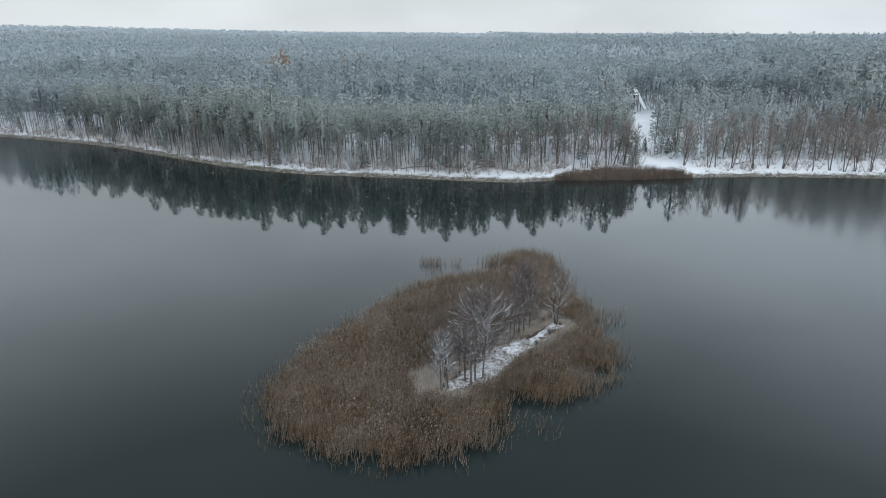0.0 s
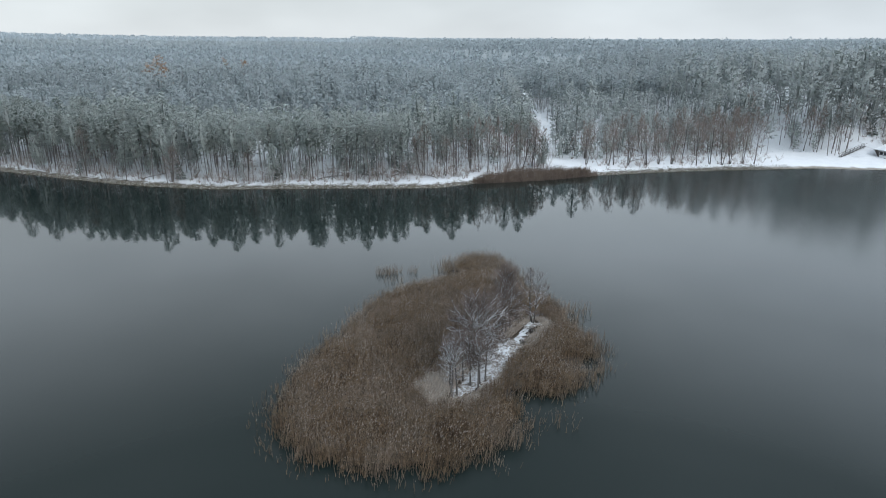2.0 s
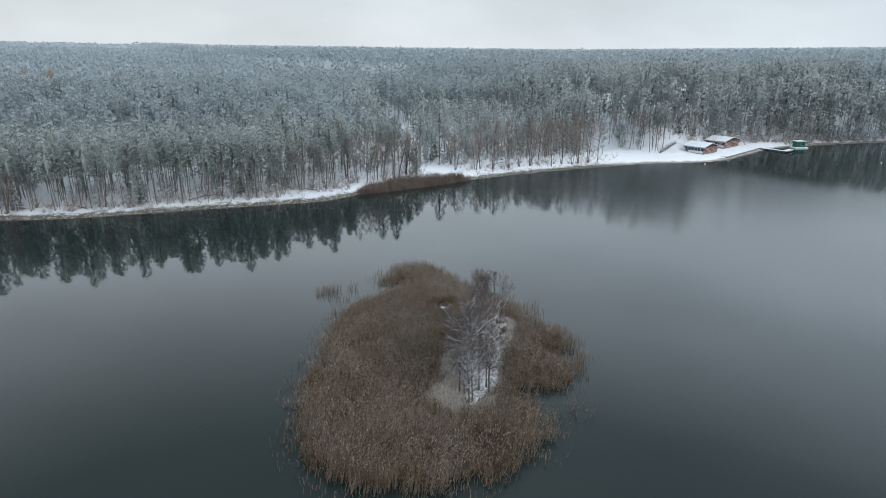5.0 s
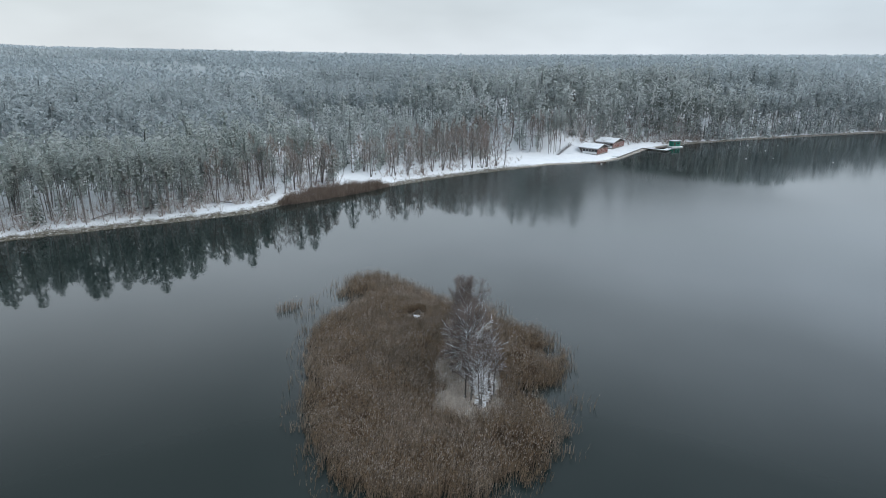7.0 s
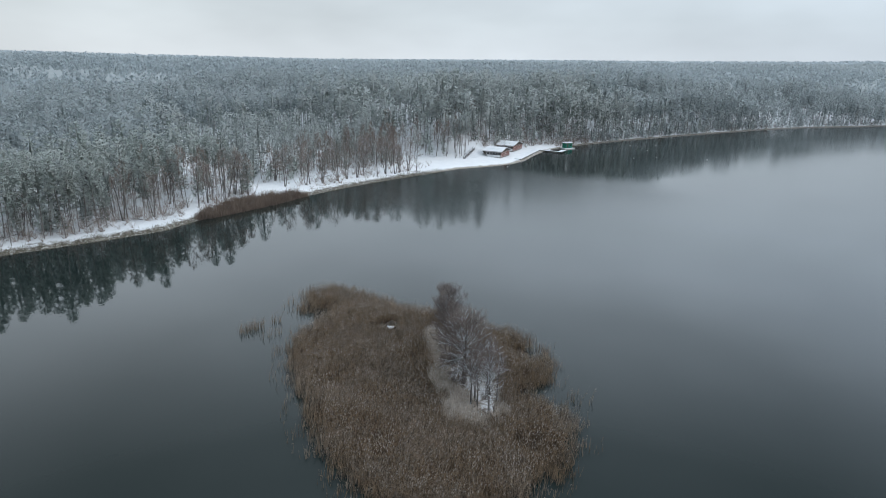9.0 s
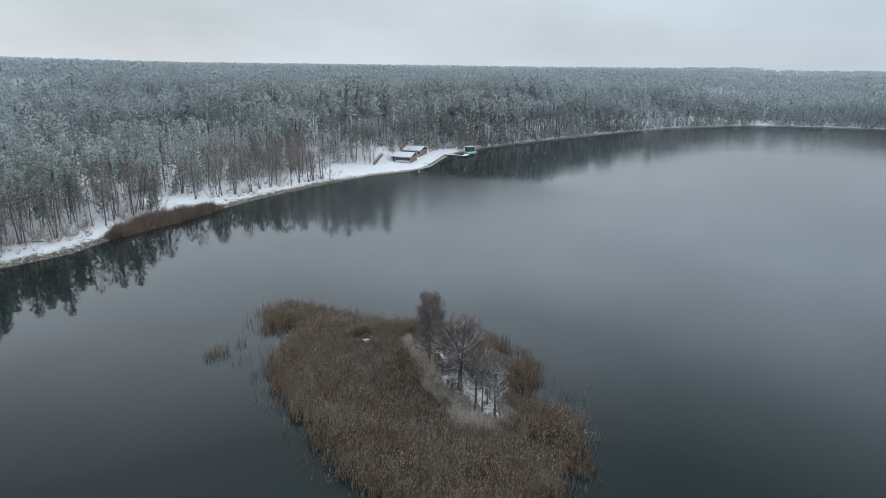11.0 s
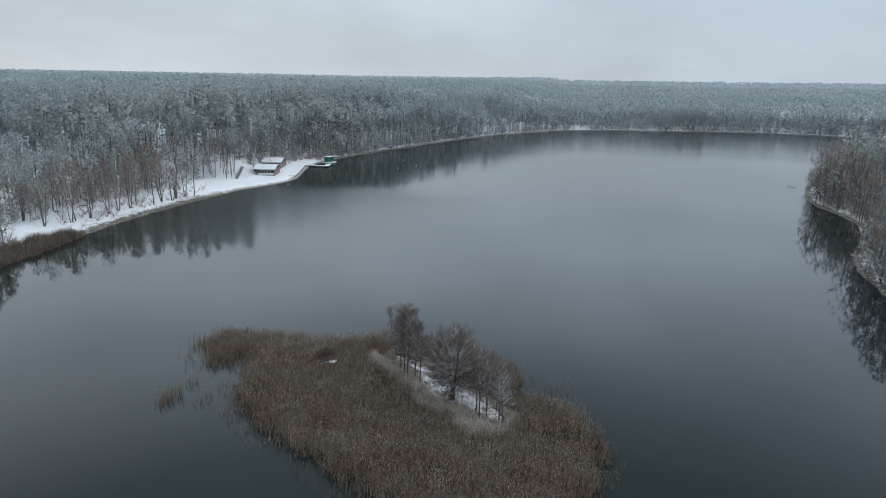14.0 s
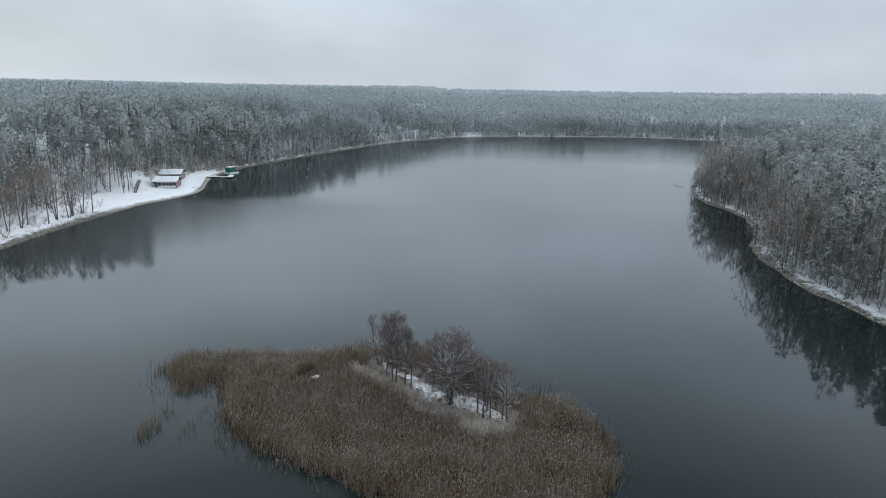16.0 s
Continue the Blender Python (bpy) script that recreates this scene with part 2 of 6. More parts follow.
BANK = [(0.3, (0.045, 0.040, 0.032)), (0.48, (0.12, 0.106, 0.083)), (0.58, (0.28, 0.265, 0.24)), (0.70, (0.62, 0.64, 0.66))]
SAND = [(0.3, (0.16, 0.14, 0.115)), (0.55, (0.34, 0.31, 0.27)), (0.75, (0.62, 0.62, 0.61))]
M_SNOW = material("snow", [(0.3, (0.72, 0.76, 0.80)), (0.7, (0.86, 0.89, 0.91))], 0.35, bump=0.4, bump_scale=3.0, rough=0.6)
M_OPEN = shore_material("open_snow", [(0.24, (0.40, 0.39, 0.37)), (0.34, (0.74, 0.77, 0.80)), (0.7, (0.88, 0.90, 0.92))], BANK, reach=0.95)
M_BEACH = shore_material("snowy_beach", [(0.22, (0.45, 0.43, 0.40)), (0.32, (0.76, 0.79, 0.82)), (0.7, (0.88, 0.90, 0.92))], SAND)
M_FLOOR = shore_material("snowy_forest_floor", [(0.24, (0.16, 0.15, 0.14)), (0.33, (0.45, 0.45, 0.45)), (0.41, (0.70, 0.73, 0.76)), (0.7, (0.82, 0.85, 0.88))], BANK, reach=1.0)
# Far ground in the colour of the canopy, with distance haze mixed in.
M_WOODS = material("distant_haze_tinted_woods", [(0.3, (0.27, 0.302, 0.310)), (0.7, (0.38, 0.42, 0.432))], 0.02, detail=8, fine=(0.11, 0.5))
M_NEEDLE = needle_material("snow_dusted_pine_needles", (0.23, 0.275, 0.250), (0.45, 0.497, 0.465), (0.66, 0.70, 0.695), 0.75)
M_DEEP = needle_material("lightly_dusted_dark_pine_needles", (0.235, 0.272, 0.258), (0.435, 0.478, 0.462), (0.62, 0.66, 0.67), 0.7)
# Inland needles: snow-dusted, with a first step of haze in the colour.
M_MID = needle_material("snow_dusted_haze_tinted_needles", (0.268, 0.313, 0.312), (0.465, 0.515, 0.522), (0.545, 0.598, 0.625), 0.7)
# Far woods: snow dust plus aerial haze, both mixed into the base colour.
M_HAZY = needle_material("haze_tinted_needles", (0.325, 0.375, 0.390), (0.48, 0.535, 0.560), (0.56, 0.62, 0.65), 0.7, 0.010)
# The two farthest rings: distance haze painted as still paler, bluer needles.
M_HAZIER = needle_material("haze_tinted_woods", (0.40, 0.445, 0.457), (0.53, 0.58, 0.597), (0.61, 0.665, 0.685), 0.6, 0.006)
M_HAZIEST = needle_material("haze_whitened_woods", (0.51, 0.565, 0.595), (0.58, 0.642, 0.678), (0.66, 0.725, 0.76), 0.6, 0.004)
M_SPRUCE = material("spruce_needles", [(0.3, (0.085, 0.118, 0.105)), (0.7, (0.17, 0.205, 0.19))], 0.2, island=0.35, rough=0.7, through_light=0.3)
# Undersides are painted dark, for shade as well as the bare bough.
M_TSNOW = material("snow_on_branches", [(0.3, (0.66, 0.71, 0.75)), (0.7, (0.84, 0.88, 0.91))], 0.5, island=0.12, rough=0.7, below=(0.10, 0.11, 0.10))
M_PBARK = material("pine_bark", [(0.3, (0.13, 0.121, 0.115)), (0.6, (0.215, 0.20, 0.19)), (0.75, (0.29, 0.265, 0.245))], 0.8, fine=(6.0, 0.4), rnd=0.25, stretch=(1, 1, 0.3))
# Bark of the inland and far stands, greyed to imitate haze and some frost.
M_HAZEBARK = material("haze_tinted_bark", [(0.3, (0.20, 0.198, 0.197)), (0.7, (0.33, 0.327, 0.325))], 0.5, fine=(4.0, 0.4), stretch=(1, 1, 0.3))
M_DBARK = material("alder_bark", [(0.3, (0.068, 0.063, 0.060)), (0.7, (0.185, 0.175, 0.166))], 1.2, fine=(8.0, 0.4), rnd=0.2, stretch=(1, 1, 0.3))
M_TWIG = material("bare_twigs", [(0.3, (0.110, 0.088, 0.078)), (0.7, (0.225, 0.188, 0.170))], 0.5, island=0.3)
M_TWIGRED = material("brownish_birch_twigs", [(0.3, (0.215, 0.178, 0.158)), (0.7, (0.37, 0.312, 0.280))], 0.3, island=0.25)
M_RUST = material("withered_orange_leaves", [(0.3, (0.27, 0.16, 0.09)), (0.7, (0.45, 0.28, 0.16))], 0.5, island=0.3)
M_REED = material("dry_reeds", [(0.36, (0.098, 0.071, 0.049)), (0.46, (0.220, 0.158, 0.102)), (0.54, (0.193, 0.153, 0.117)), (0.66, (0.335, 0.257, 0.187))], 0.14, detail=6, fine=(0.9, 0.4), island=0.65)
M_PLUME = material("reed_plumes", [(0.3, (0.24, 0.205, 0.173)), (0.7, (0.47, 0.42, 0.37))], 0.3, island=0.45)
M_REEDRED = material("russet_reeds", [(0.36, (0.105, 0.080, 0.064)), (0.64, (0.26, 0.205, 0.168))], 0.5, fine=(1.5, 0.4), island=0.45)
M_GRASS = material("frosted_dry_grass", [(0.3, (0.35, 0.303, 0.258)), (0.7, (0.63, 0.572, 0.51))], 0.4, island=0.4)
M_ISNOW = material("patchy_snow", [(0.40, (0.14, 0.12, 0.10)), (0.47, (0.36, 0.345, 0.33)), (0.55, (0.66, 0.70, 0.74)), (0.7, (0.84, 0.87, 0.89))], 0.8, detail=8, fine=(3.5, 0.5), bump=0.6, bump_scale=5.0)
M_SEDGE = material("olive_sedge", [(0.36, (0.085, 0.078, 0.054)), (0.5, (0.185, 0.172, 0.124)), (0.62, (0.36, 0.35, 0.31))], 0.4, fine=(2.0, 0.4), island=0.4)
M_PEAT = material("island_litter", [(0.3, (0.030, 0.025, 0.020)), (0.7, (0.09, 0.07, 0.052))], 0.6, fine=(4.0, 0.5), bump=0.6, bump_scale=5.0)

# water: dark, mirror-smooth in the lee of the woods and wind-ruffled further out
M_WATER = bpy.data.materials.new("lake_water")
M_WATER.use_nodes = True
nt = M_WATER.node_tree
wb = nt.nodes["Principled BSDF"]
wb.inputs["Base Color"].default_value = (0.0095, 0.0172, 0.0165, 1)
wb.inputs["IOR"].default_value = 1.34
wlw = nt.nodes.new("ShaderNodeLayerWeight")
wlw.inputs["Blend"].default_value = 0.5
wsp = nt.nodes.new("ShaderNodeMapRange")
wsp.inputs["From Min"].default_value, wsp.inputs["From Max"].default_value = 0.46, 0.84
wsp.inputs["To Min"].default_value, wsp.inputs["To Max"].default_value = 1.235, 1.85
nt.links.new(wlw.outputs["Facing"], wsp.inputs[0])
nt.links.new(wsp.outputs[0], wb.inputs["IOR"])
wgeo = nt.nodes.new("ShaderNodeNewGeometry")
wn = nt.nodes.new("ShaderNodeTexNoise")
wn.inputs["Scale"].default_value, wn.inputs["Detail"].default_value = 0.011, 3.0
nt.links.new(wgeo.outputs["Position"], wn.inputs["Vector"])
wsep = nt.nodes.new("ShaderNodeSeparateXYZ")
nt.links.new(wgeo.outputs["Position"], wsep.inputs[0])


def graded(axis, a, z, top):
    """0 to top as the coordinate goes from a to z."""
    g = nt.nodes.new("ShaderNodeMapRange")
    g.interpolation_type = "SMOOTHSTEP"
    g.inputs["From Min"].default_value, g.inputs["From Max"].default_value = a, z
    g.inputs["To Min"].default_value, g.inputs["To Max"].default_value = (0.0, top) if z > a else (top, 0.0)
    if z < a:
        g.inputs["From Min"].default_value, g.inputs["From Max"].default_value = z, a
    nt.links.new(wsep.outputs[axis], g.inputs[0])
    return g.outputs[0]


def joined_by(op, a, c):
    g = nt.nodes.new("ShaderNodeMath")
    g.operation = op
    nt.links.new(a, g.inputs[0])
    nt.links.new(c, g.inputs[1])
    return g.outputs[0]


wind = joined_by("MULTIPLY", joined_by("MULTIPLY", graded("X", 55.0, 110.0, 1.0), graded("X", 200.0, 155.0, 1.0)), graded("Y", 40.0, 120.0, 1.0))
wind = joined_by("MAXIMUM", wind, graded("X", 265.0, 390.0, 0.62))
wind = joined_by("MAXIMUM", wind, graded("X", 170.0, 240.0, 0.42))
wind = joined_by("MAXIMUM", wind, graded("X", -120.0, -180.0, 0.95))
gust = nt.nodes.new("ShaderNodeMapRange")
gust.inputs["From Min"].default_value, gust.inputs["From Max"].default_value = 0.35, 0.65
gust.inputs["To Min"].default_value, gust.inputs["To Max"].default_value = 0.75, 1.2
nt.links.new(wn.outputs["Fac"], gust.inputs[0])
wr = nt.nodes.new("ShaderNodeMapRange")
wr.inputs["To Min"].default_value, wr.inputs["To Max"].default_value = 0.014, 0.23
nt.links.new(joined_by("MULTIPLY", wind, gust.outputs[0]), wr.inputs[0])
nt.links.new(wr.outputs[0], wb.inputs["Roughness"])
wn2 = nt.nodes.new("ShaderNodeTexNoise")
wn2.inputs["Scale"].default_value, wn2.inputs["Detail"].default_value = 0.7, 4.0
nt.links.new(wgeo.outputs["Position"], wn2.inputs["Vector"])
wbump = nt.nodes.new("ShaderNodeBump")
wbump.inputs["Strength"].default_value, wbump.inputs["Distance"].default_value = 0.16, 0.05
nt.links.new(wn2.outputs["Fac"], wbump.inputs["Height"])
nt.links.new(wbump.outputs[0], wb.inputs["Normal"])

# ---- mesh helpers ----
rng = np.random.default_rng(7)


def tri_mesh(name, geo, mats, parent=None, smooth=False, label="", normals=None):
    """One mesh object from (vertices, triangles, material indices), with soft normals if given."""
    v, f, mi = geo
    me = bpy.data.meshes.new(name)
    me.vertices.add(len(v))
    me.vertices.foreach_set("co", np.asarray(v, np.float32).ravel())
    me.loops.add(len(f) * 3)
    me.loops.foreach_set("vertex_index", np.asarray(f, np.int32).ravel())
    me.polygons.add(len(f))
    me.polygons.foreach_set("loop_start", np.arange(0, len(f) * 3, 3, dtype=np.int32))
    me.polygons.foreach_set("loop_total", np.full(len(f), 3, np.int32))
    for m in mats:
        me.materials.append(m)
    me.polygons.foreach_set("material_index", np.asarray(mi, np.int32))
    me.polygons.foreach_set("use_smooth", np.full(len(f), smooth))
    me.update(calc_edges=True)
    if normals is not None:
        me.polygons.foreach_set("use_smooth", np.full(len(f), True))
        me.normals_split_custom_set_from_vertices(np.asarray(normals, np.float32))
    ob = new(name, me)
    if parent:
        ob.parent = parent
    if label:
        ob["label"] = label
    return ob


def merged(parts):
    vs, fs, ms, k = [], [], [], 0
    for v, f, m in parts:
        vs.append(v)
        fs.append(np.asarray(f) + k)
        ms.append(m)
        k += len(v)
    return np.concatenate(vs), np.concatenate(fs), np.concatenate(ms)


def tube(pts, radii, sides=5, mat=0):
    """A tapered tube along points; the last ring closes to the tip."""
    pts = np.asarray(pts, float)
    n = len(pts)
    d = np.gradient(pts, axis=0)
    d /= np.linalg.norm(d, axis=1)[:, None] + 1e-9
    ref = np.array([0.31, 0.95, 0.05]) if abs(d[0][2]) > 0.7 else np.array([0, 0, 1.0])
    a = np.cross(d, ref)
    a /= np.linalg.norm(a, axis=1)[:, None] + 1e-9
    b = np.cross(d, a)
    ang = np.arange(sides) * 2 * math.pi / sides
    ring = a[:, None, :] * np.cos(ang)[None, :, None] + b[:, None, :] * np.sin(ang)[None, :, None]
    v = (pts[:, None, :] + ring * np.asarray(radii)[:, None, None]).reshape(-1, 3)
    i, j = np.meshgrid(np.arange(n - 1), np.arange(sides), indexing="ij")
    p0, p1 = i * sides + j, i * sides + (j + 1) % sides
    f = np.concatenate([np.stack([p0, p1, p1 + sides], -1).reshape(-1, 3), np.stack([p0, p1 + sides, p0 + sides], -1).reshape(-1, 3)])
    v = np.concatenate([v, pts[-1:] + d[-1:] * radii[-1]])
    top = (n - 1) * sides
    cap = np.array([[top + q, top + (q + 1) % sides, len(v) - 1] for q in range(sides)])
    f = np.concatenate([f, cap])
    return v, f, np.full(len(f), mat)


def blades(base, way, width, mat=0, level=0.0):
    """Tapering blades, one triangle each: from base along way, width across at the base; level 1 and more lays them flat."""
    side = np.cross(way, rng.normal(size=way.shape) + [0, 0, level * 2])
    side *= (np.asarray(width) / (np.linalg.norm(side, axis=1) + 1e-9))[:, None] * 0.5
    v = np.stack([base - side, base + side, base + way], 1).reshape(-1, 3)
    f = np.arange(len(v)).reshape(-1, 3)
    return v, f, np.full(len(f), mat)


def spikes(base, tip, r, mat=0):
    """Slim three-sided spikes from base to tip, solid all round."""
    k = len(base)
    ang = rng.uniform(0, 6.28, k)[:, None] + np.arange(3)[None] * 2.0944
    ring = np.stack([np.cos(ang), np.sin(ang), np.zeros_like(ang)], -1) * np.asarray(r).reshape(-1, 1, 1)
    v = np.concatenate([base[:, None, :] + ring, tip[:, None, :]], 1).reshape(-1, 3)
    q = np.array([[0, 1, 3], [1, 2, 3], [2, 0, 3]])
    f = (np.arange(k)[:, None, None] * 4 + q[None]).reshape(-1, 3)
    return v, f, np.full(len(f), mat)


def lozenges(base, tip, r, mat=0):
    """Slim spindles, thick in the middle."""
    k = len(base)
    ang = rng.uniform(0, 6.28, k)[:, None] + np.arange(3)[None] * 2.0944
    ring = np.stack([np.cos(ang), np.sin(ang), np.zeros_like(ang)], -1) * np.asarray(r).reshape(-1, 1, 1)
    mid = base * 0.55 + tip * 0.45
    v = np.concatenate([base[:, None, :], mid[:, None, :] + ring, tip[:, None, :]], 1).reshape(-1, 3)
    q = np.array([[0, 2, 1], [0, 3, 2], [0, 1, 3], [1, 2, 4], [2, 3, 4], [3, 1, 4]])
    f = (np.arange(k)[:, None, None] * 5 + q[None]).reshape(-1, 3)
    return v, f, np.full(len(f), mat)


def scattered(templates, xyz, which, turn, size):
    """Copies of template geometries at many places, joined."""
    out = []
    for k, (v, f, m) in enumerate(templates):
        s = np.nonzero(which == k)[0]
        if not len(s):
            continue
        c, n = np.cos(turn[s]), np.sin(turn[s])
        x = v[None, :, 0] * c[:, None] - v[None, :, 1] * n[:, None]
        y = v[None, :, 0] * n[:, None] + v[None, :, 1] * c[:, None]
        z = np.repeat(v[None, :, 2], len(s), 0)
        p = np.stack([x, y, z], -1) * size[s][:, None, None] + xyz[s][:, None, :]
        ff = (np.arange(len(s))[:, None, None] * len(v) + f[None]).reshape(-1, 3)
        out.append((p.reshape(-1, 3), ff, np.tile(m, len(s))))
    return merged(out)


def crown_normals(geo, wood=0):
    """Turns the faces of a crown outwards and gives its points the soft normals of the whole crown."""
    v, f, m = geo
    f = np.array(f)
    fn = np.cross(v[f[:, 1]] - v[f[:, 0]], v[f[:, 2]] - v[f[:, 0]])
    fn /= np.linalg.norm(fn, axis=1)[:, None] + 1e-9
    leaf = np.asarray(m) != wood
    c = v[f[leaf]].reshape(-1, 3)
    lo, hi = c[:, 2].min(), c[:, 2].max()
    wide = np.hypot(c[:, 0], c[:, 1]).max()
    mid = v[f].mean(1)
    out = np.column_stack([mid[:, 0] / wide, mid[:, 1] / wide, (mid[:, 2] - lo) / (hi - lo) * 1.5 - 0.35])
    out /= np.linalg.norm(out, axis=1)[:, None] + 1e-9
    flip = leaf & ((fn * out).sum(1) < 0)
    f[flip] = f[flip][:, ::-1]
    fn[flip] *= -1
    n = np.where(leaf[:, None], fn * 0.22 + out * 0.95, fn)
    vn = np.zeros_like(v)
    for k in range(3):
        np.add.at(vn, f[:, k], n)
    vn /= np.linalg.norm(vn, axis=1)[:, None] + 1e-9
    return (v, f, m), vn


def smooth01(x, a, b):
    t = np.clip((np.asarray(x, float) - a) / (b - a), 0, 1)
    return t * t * (3 - 2 * t)


def signed_distance(poly, x, y):
    """Metres to the outline; negative inside."""
    p = np.asarray(poly, float)
    q = np.roll(p, -1, 0)
    x, y = np.asarray(x, float), np.asarray(y, float)
    best = np.full(x.shape, 1e9)
    inside = np.zeros(x.shape, bool)
    for (x0, y0), (x1, y1) in zip(p, q):
        dx, dy = x1 - x0, y1 - y0
        t = np.clip(((x - x0) * dx + (y - y0) * dy) / (dx * dx + dy * dy), 0, 1)
        best = np.minimum(best, np.hypot(x - x0 - t * dx, y - y0 - t * dy))
        if y0 != y1:
            inside ^= ((y0 > y) != (y1 > y)) & (x < dx * (y - y0) / (y1 - y0) + x0)
    return np.where(inside, -best, best)


def rounded(poly, times=2):
    p = np.asarray(poly, float)
    for _ in range(times):
        q = np.roll(p, -1, 0)
        p = np.stack([p * 0.75 + q * 0.25, p * 0.25 + q * 0.75], 1).reshape(-1, 2)
    return p


def wobble(x, y, s, k=0.0):
    """Cheap smooth noise, about -1 to 1."""
    x, y = np.asarray(x) / s, np.asarray(y) / s
    return (np.sin(x * 1.7 + 1.3 * np.sin(y * 1.1 + k) + k) + np.sin(y * 2.1 + 1.7 * np.sin(x * 0.9 - k) + 2 * k) + 0.6 * np.sin(x * 3.9 - y * 3.1 + 3 * k)) / 2.6


# ---- plan ----
LAKE = rounded([(42, -14), (53, -14.6), (68, -11), (109, -17), (132, -32), (168, -43), (200, -38), (236, -49), (258, -58), (240, -95), (270, -170), (400, -270),
                (560, -290), (636, -215), (640, -128), (607, -35), (597, 10), (560, 67), (528, 85), (482, 118), (420, 142), (345, 168), (301, 181), (268, 190),
                (237, 193.5), (217, 189), (187, 180.5), (169, 185), (155, 191.5), (142, 192.5), (105, 196.5), (76, 196), (34, 193.0), (26, 190.6), (19, 188.8), (11, 189.8), (0, 192.0), (-12, 194.6), (-30, 197.8), (-46, 200.4),
                (-60, 205.5), (-79, 214), (-108, 233), (-142, 257), (-176, 273), (-210, 287), (-330, 330), (-420, 200), (-350, 20), (-200, -90), (-60, -75), (10, -35)], 1)
SKYLINE_AZ = (-180, -60, -34, -13, -1, 8, 19, 31, 40, 50, 63, 72, 81, 90, 104, 115, 123, 180)
SKYLINE_Z = (120, 140, 134, 92, 80, 58, 48, 36, 30, 38, 48, 52, 62, 78, 90, 102, 115, 120)


def land_z(x, y, sd=None):
    """Height of the land over the lake."""
    x, y = np.asarray(x, float), np.asarray(y, float)
    if sd is None:
        sd = signed_distance(LAKE, x, y)
    z = np.where(sd < 0, np.maximum(0.16 * sd, -3.0), np.minimum(np.where(y < 20, 0.38, 0.16) * sd, 0.75))
    z = z + 0.012 * np.clip(sd - 6, 0, 60)
    z = z + 12.5 * smooth01(sd, 13, 46) * smooth01(x, 158, 205) * smooth01(y, 60, 150)
    z = z + 17.0 * smooth01(sd, 10, 75) * smooth01(-y, 5, 40) * smooth01(x, 20, 60) * smooth01(-x, -330, -230)
    z = z + 5.0 * smooth01(sd, 25, 120) * smooth01(y, 180, 240)
    z = z + 0.25 * wobble(x, y, 9.0) * smooth01(sd, 3, 12) + 1.2 * wobble(x, y, 60.0, 2.0) * smooth01(sd, 25, 90)
    r = np.hypot(x, y - 40)
    far = np.interp(np.degrees(np.arctan2(x, y - 40)), SKYLINE_AZ, SKYLINE_Z)
    return z + np.clip(far - 21, 0, 200) * np.clip((r - 260) / 4240, 0, 1.02) ** 1.15 * smooth01(sd, 4, 90)


# ---- ground and water ----
def spread(mid, step, out_lo, out_hi):
    mid = list(mid)
    a, s = [mid[0]], step
    while a[-1] > out_lo:
        s *= 1.16
        a.append(a[-1] - s)
    b, s = [mid[-1]], step
    while b[-1] < out_hi:
        s *= 1.16
        b.append(b[-1] + s)
    return np.array(a[:0:-1] + mid + b[1:])


def height_sheet(name, xs, ys, height, pick, mats):
    gx, gy = np.meshgrid(xs, ys)
    z = height(gx, gy)
    v = np.stack([gx, gy, z], -1).reshape(-1, 3)
    i, j = np.meshgrid(np.arange(len(ys) - 1), np.arange(len(xs) - 1), indexing="ij")
    a = (i * len(xs) + j).ravel()
    b, c, d = a + 1, a + len(xs) + 1, a + len(xs)
    f = np.concatenate([np.stack([a, b, c], -1), np.stack([a, c, d], -1)])
    mid = v[f].mean(1)
    return tri_mesh(name, (v, f, pick(mid[:, 0], mid[:, 1], mid[:, 2])), mats, smooth=True)


def ground_kind(x, y, z):
    sd = signed_distance(LAKE, x, y)
    r = np.hypot(x, y - 40)
    open_snow = (x > 28) & (x < 150) & (y > 150) & (sd < np.where(x < 66, 9, 19) + 4 * wobble(x, y, 11.0))
    lane = (np.abs(x - (68 + (y - 205) * 0.19)) < 6) & (y > 195) & (y < 318)
    beach = (x > 138) & (x < 262) & (y > 150) & (sd < np.where(x < 178, 27, 17) + 3 * wobble(x, y, 8.0))
    k = np.where(beach, 2, np.where(open_snow | lane, 1, 0))
    return np.where((r > 400) & (sd > 40), 3, k)


ground = height_sheet("ground", spread([*np.arange(-230, 330, 3.0), *np.arange(330, 690, 5.0)], 5.0, -4700, 4700), spread([*np.arange(-310, -70, 6.0), *np.arange(-70, 260, 3.0), *np.arange(260, 300, 5.0)], 6.0, -4700, 4700), land_z, ground_kind, [M_FLOOR, M_OPEN, M_BEACH, M_WOODS])
tagged(ground, "snow-covered lakeside ground under pine woods reaching the horizon", "ground", kind="structure")


def flat(name, x0, x1, y0, y1, z, mat, n=1):
    bm = bmesh.new()
    bmesh.ops.create_grid(bm, x_segments=n, y_segments=n, size=0.5)
    bmesh.ops.transform(bm, matrix=Matrix.Translation(((x0 + x1) / 2, (y0 + y1) / 2, z)) @ Matrix.Diagonal((x1 - x0, y1 - y0, 1, 1)), verts=bm.verts)
    me = bpy.data.meshes.new(name)
    bm.to_mesh(me)
    bm.free()
    me.materials.append(mat)
    return new(name, me)


water = tagged(flat("water", -470, 700, -330, 380, 0.0, M_WATER, 8), "dark calm lake water mirroring the woods and grey sky", "lake", kind="structure")

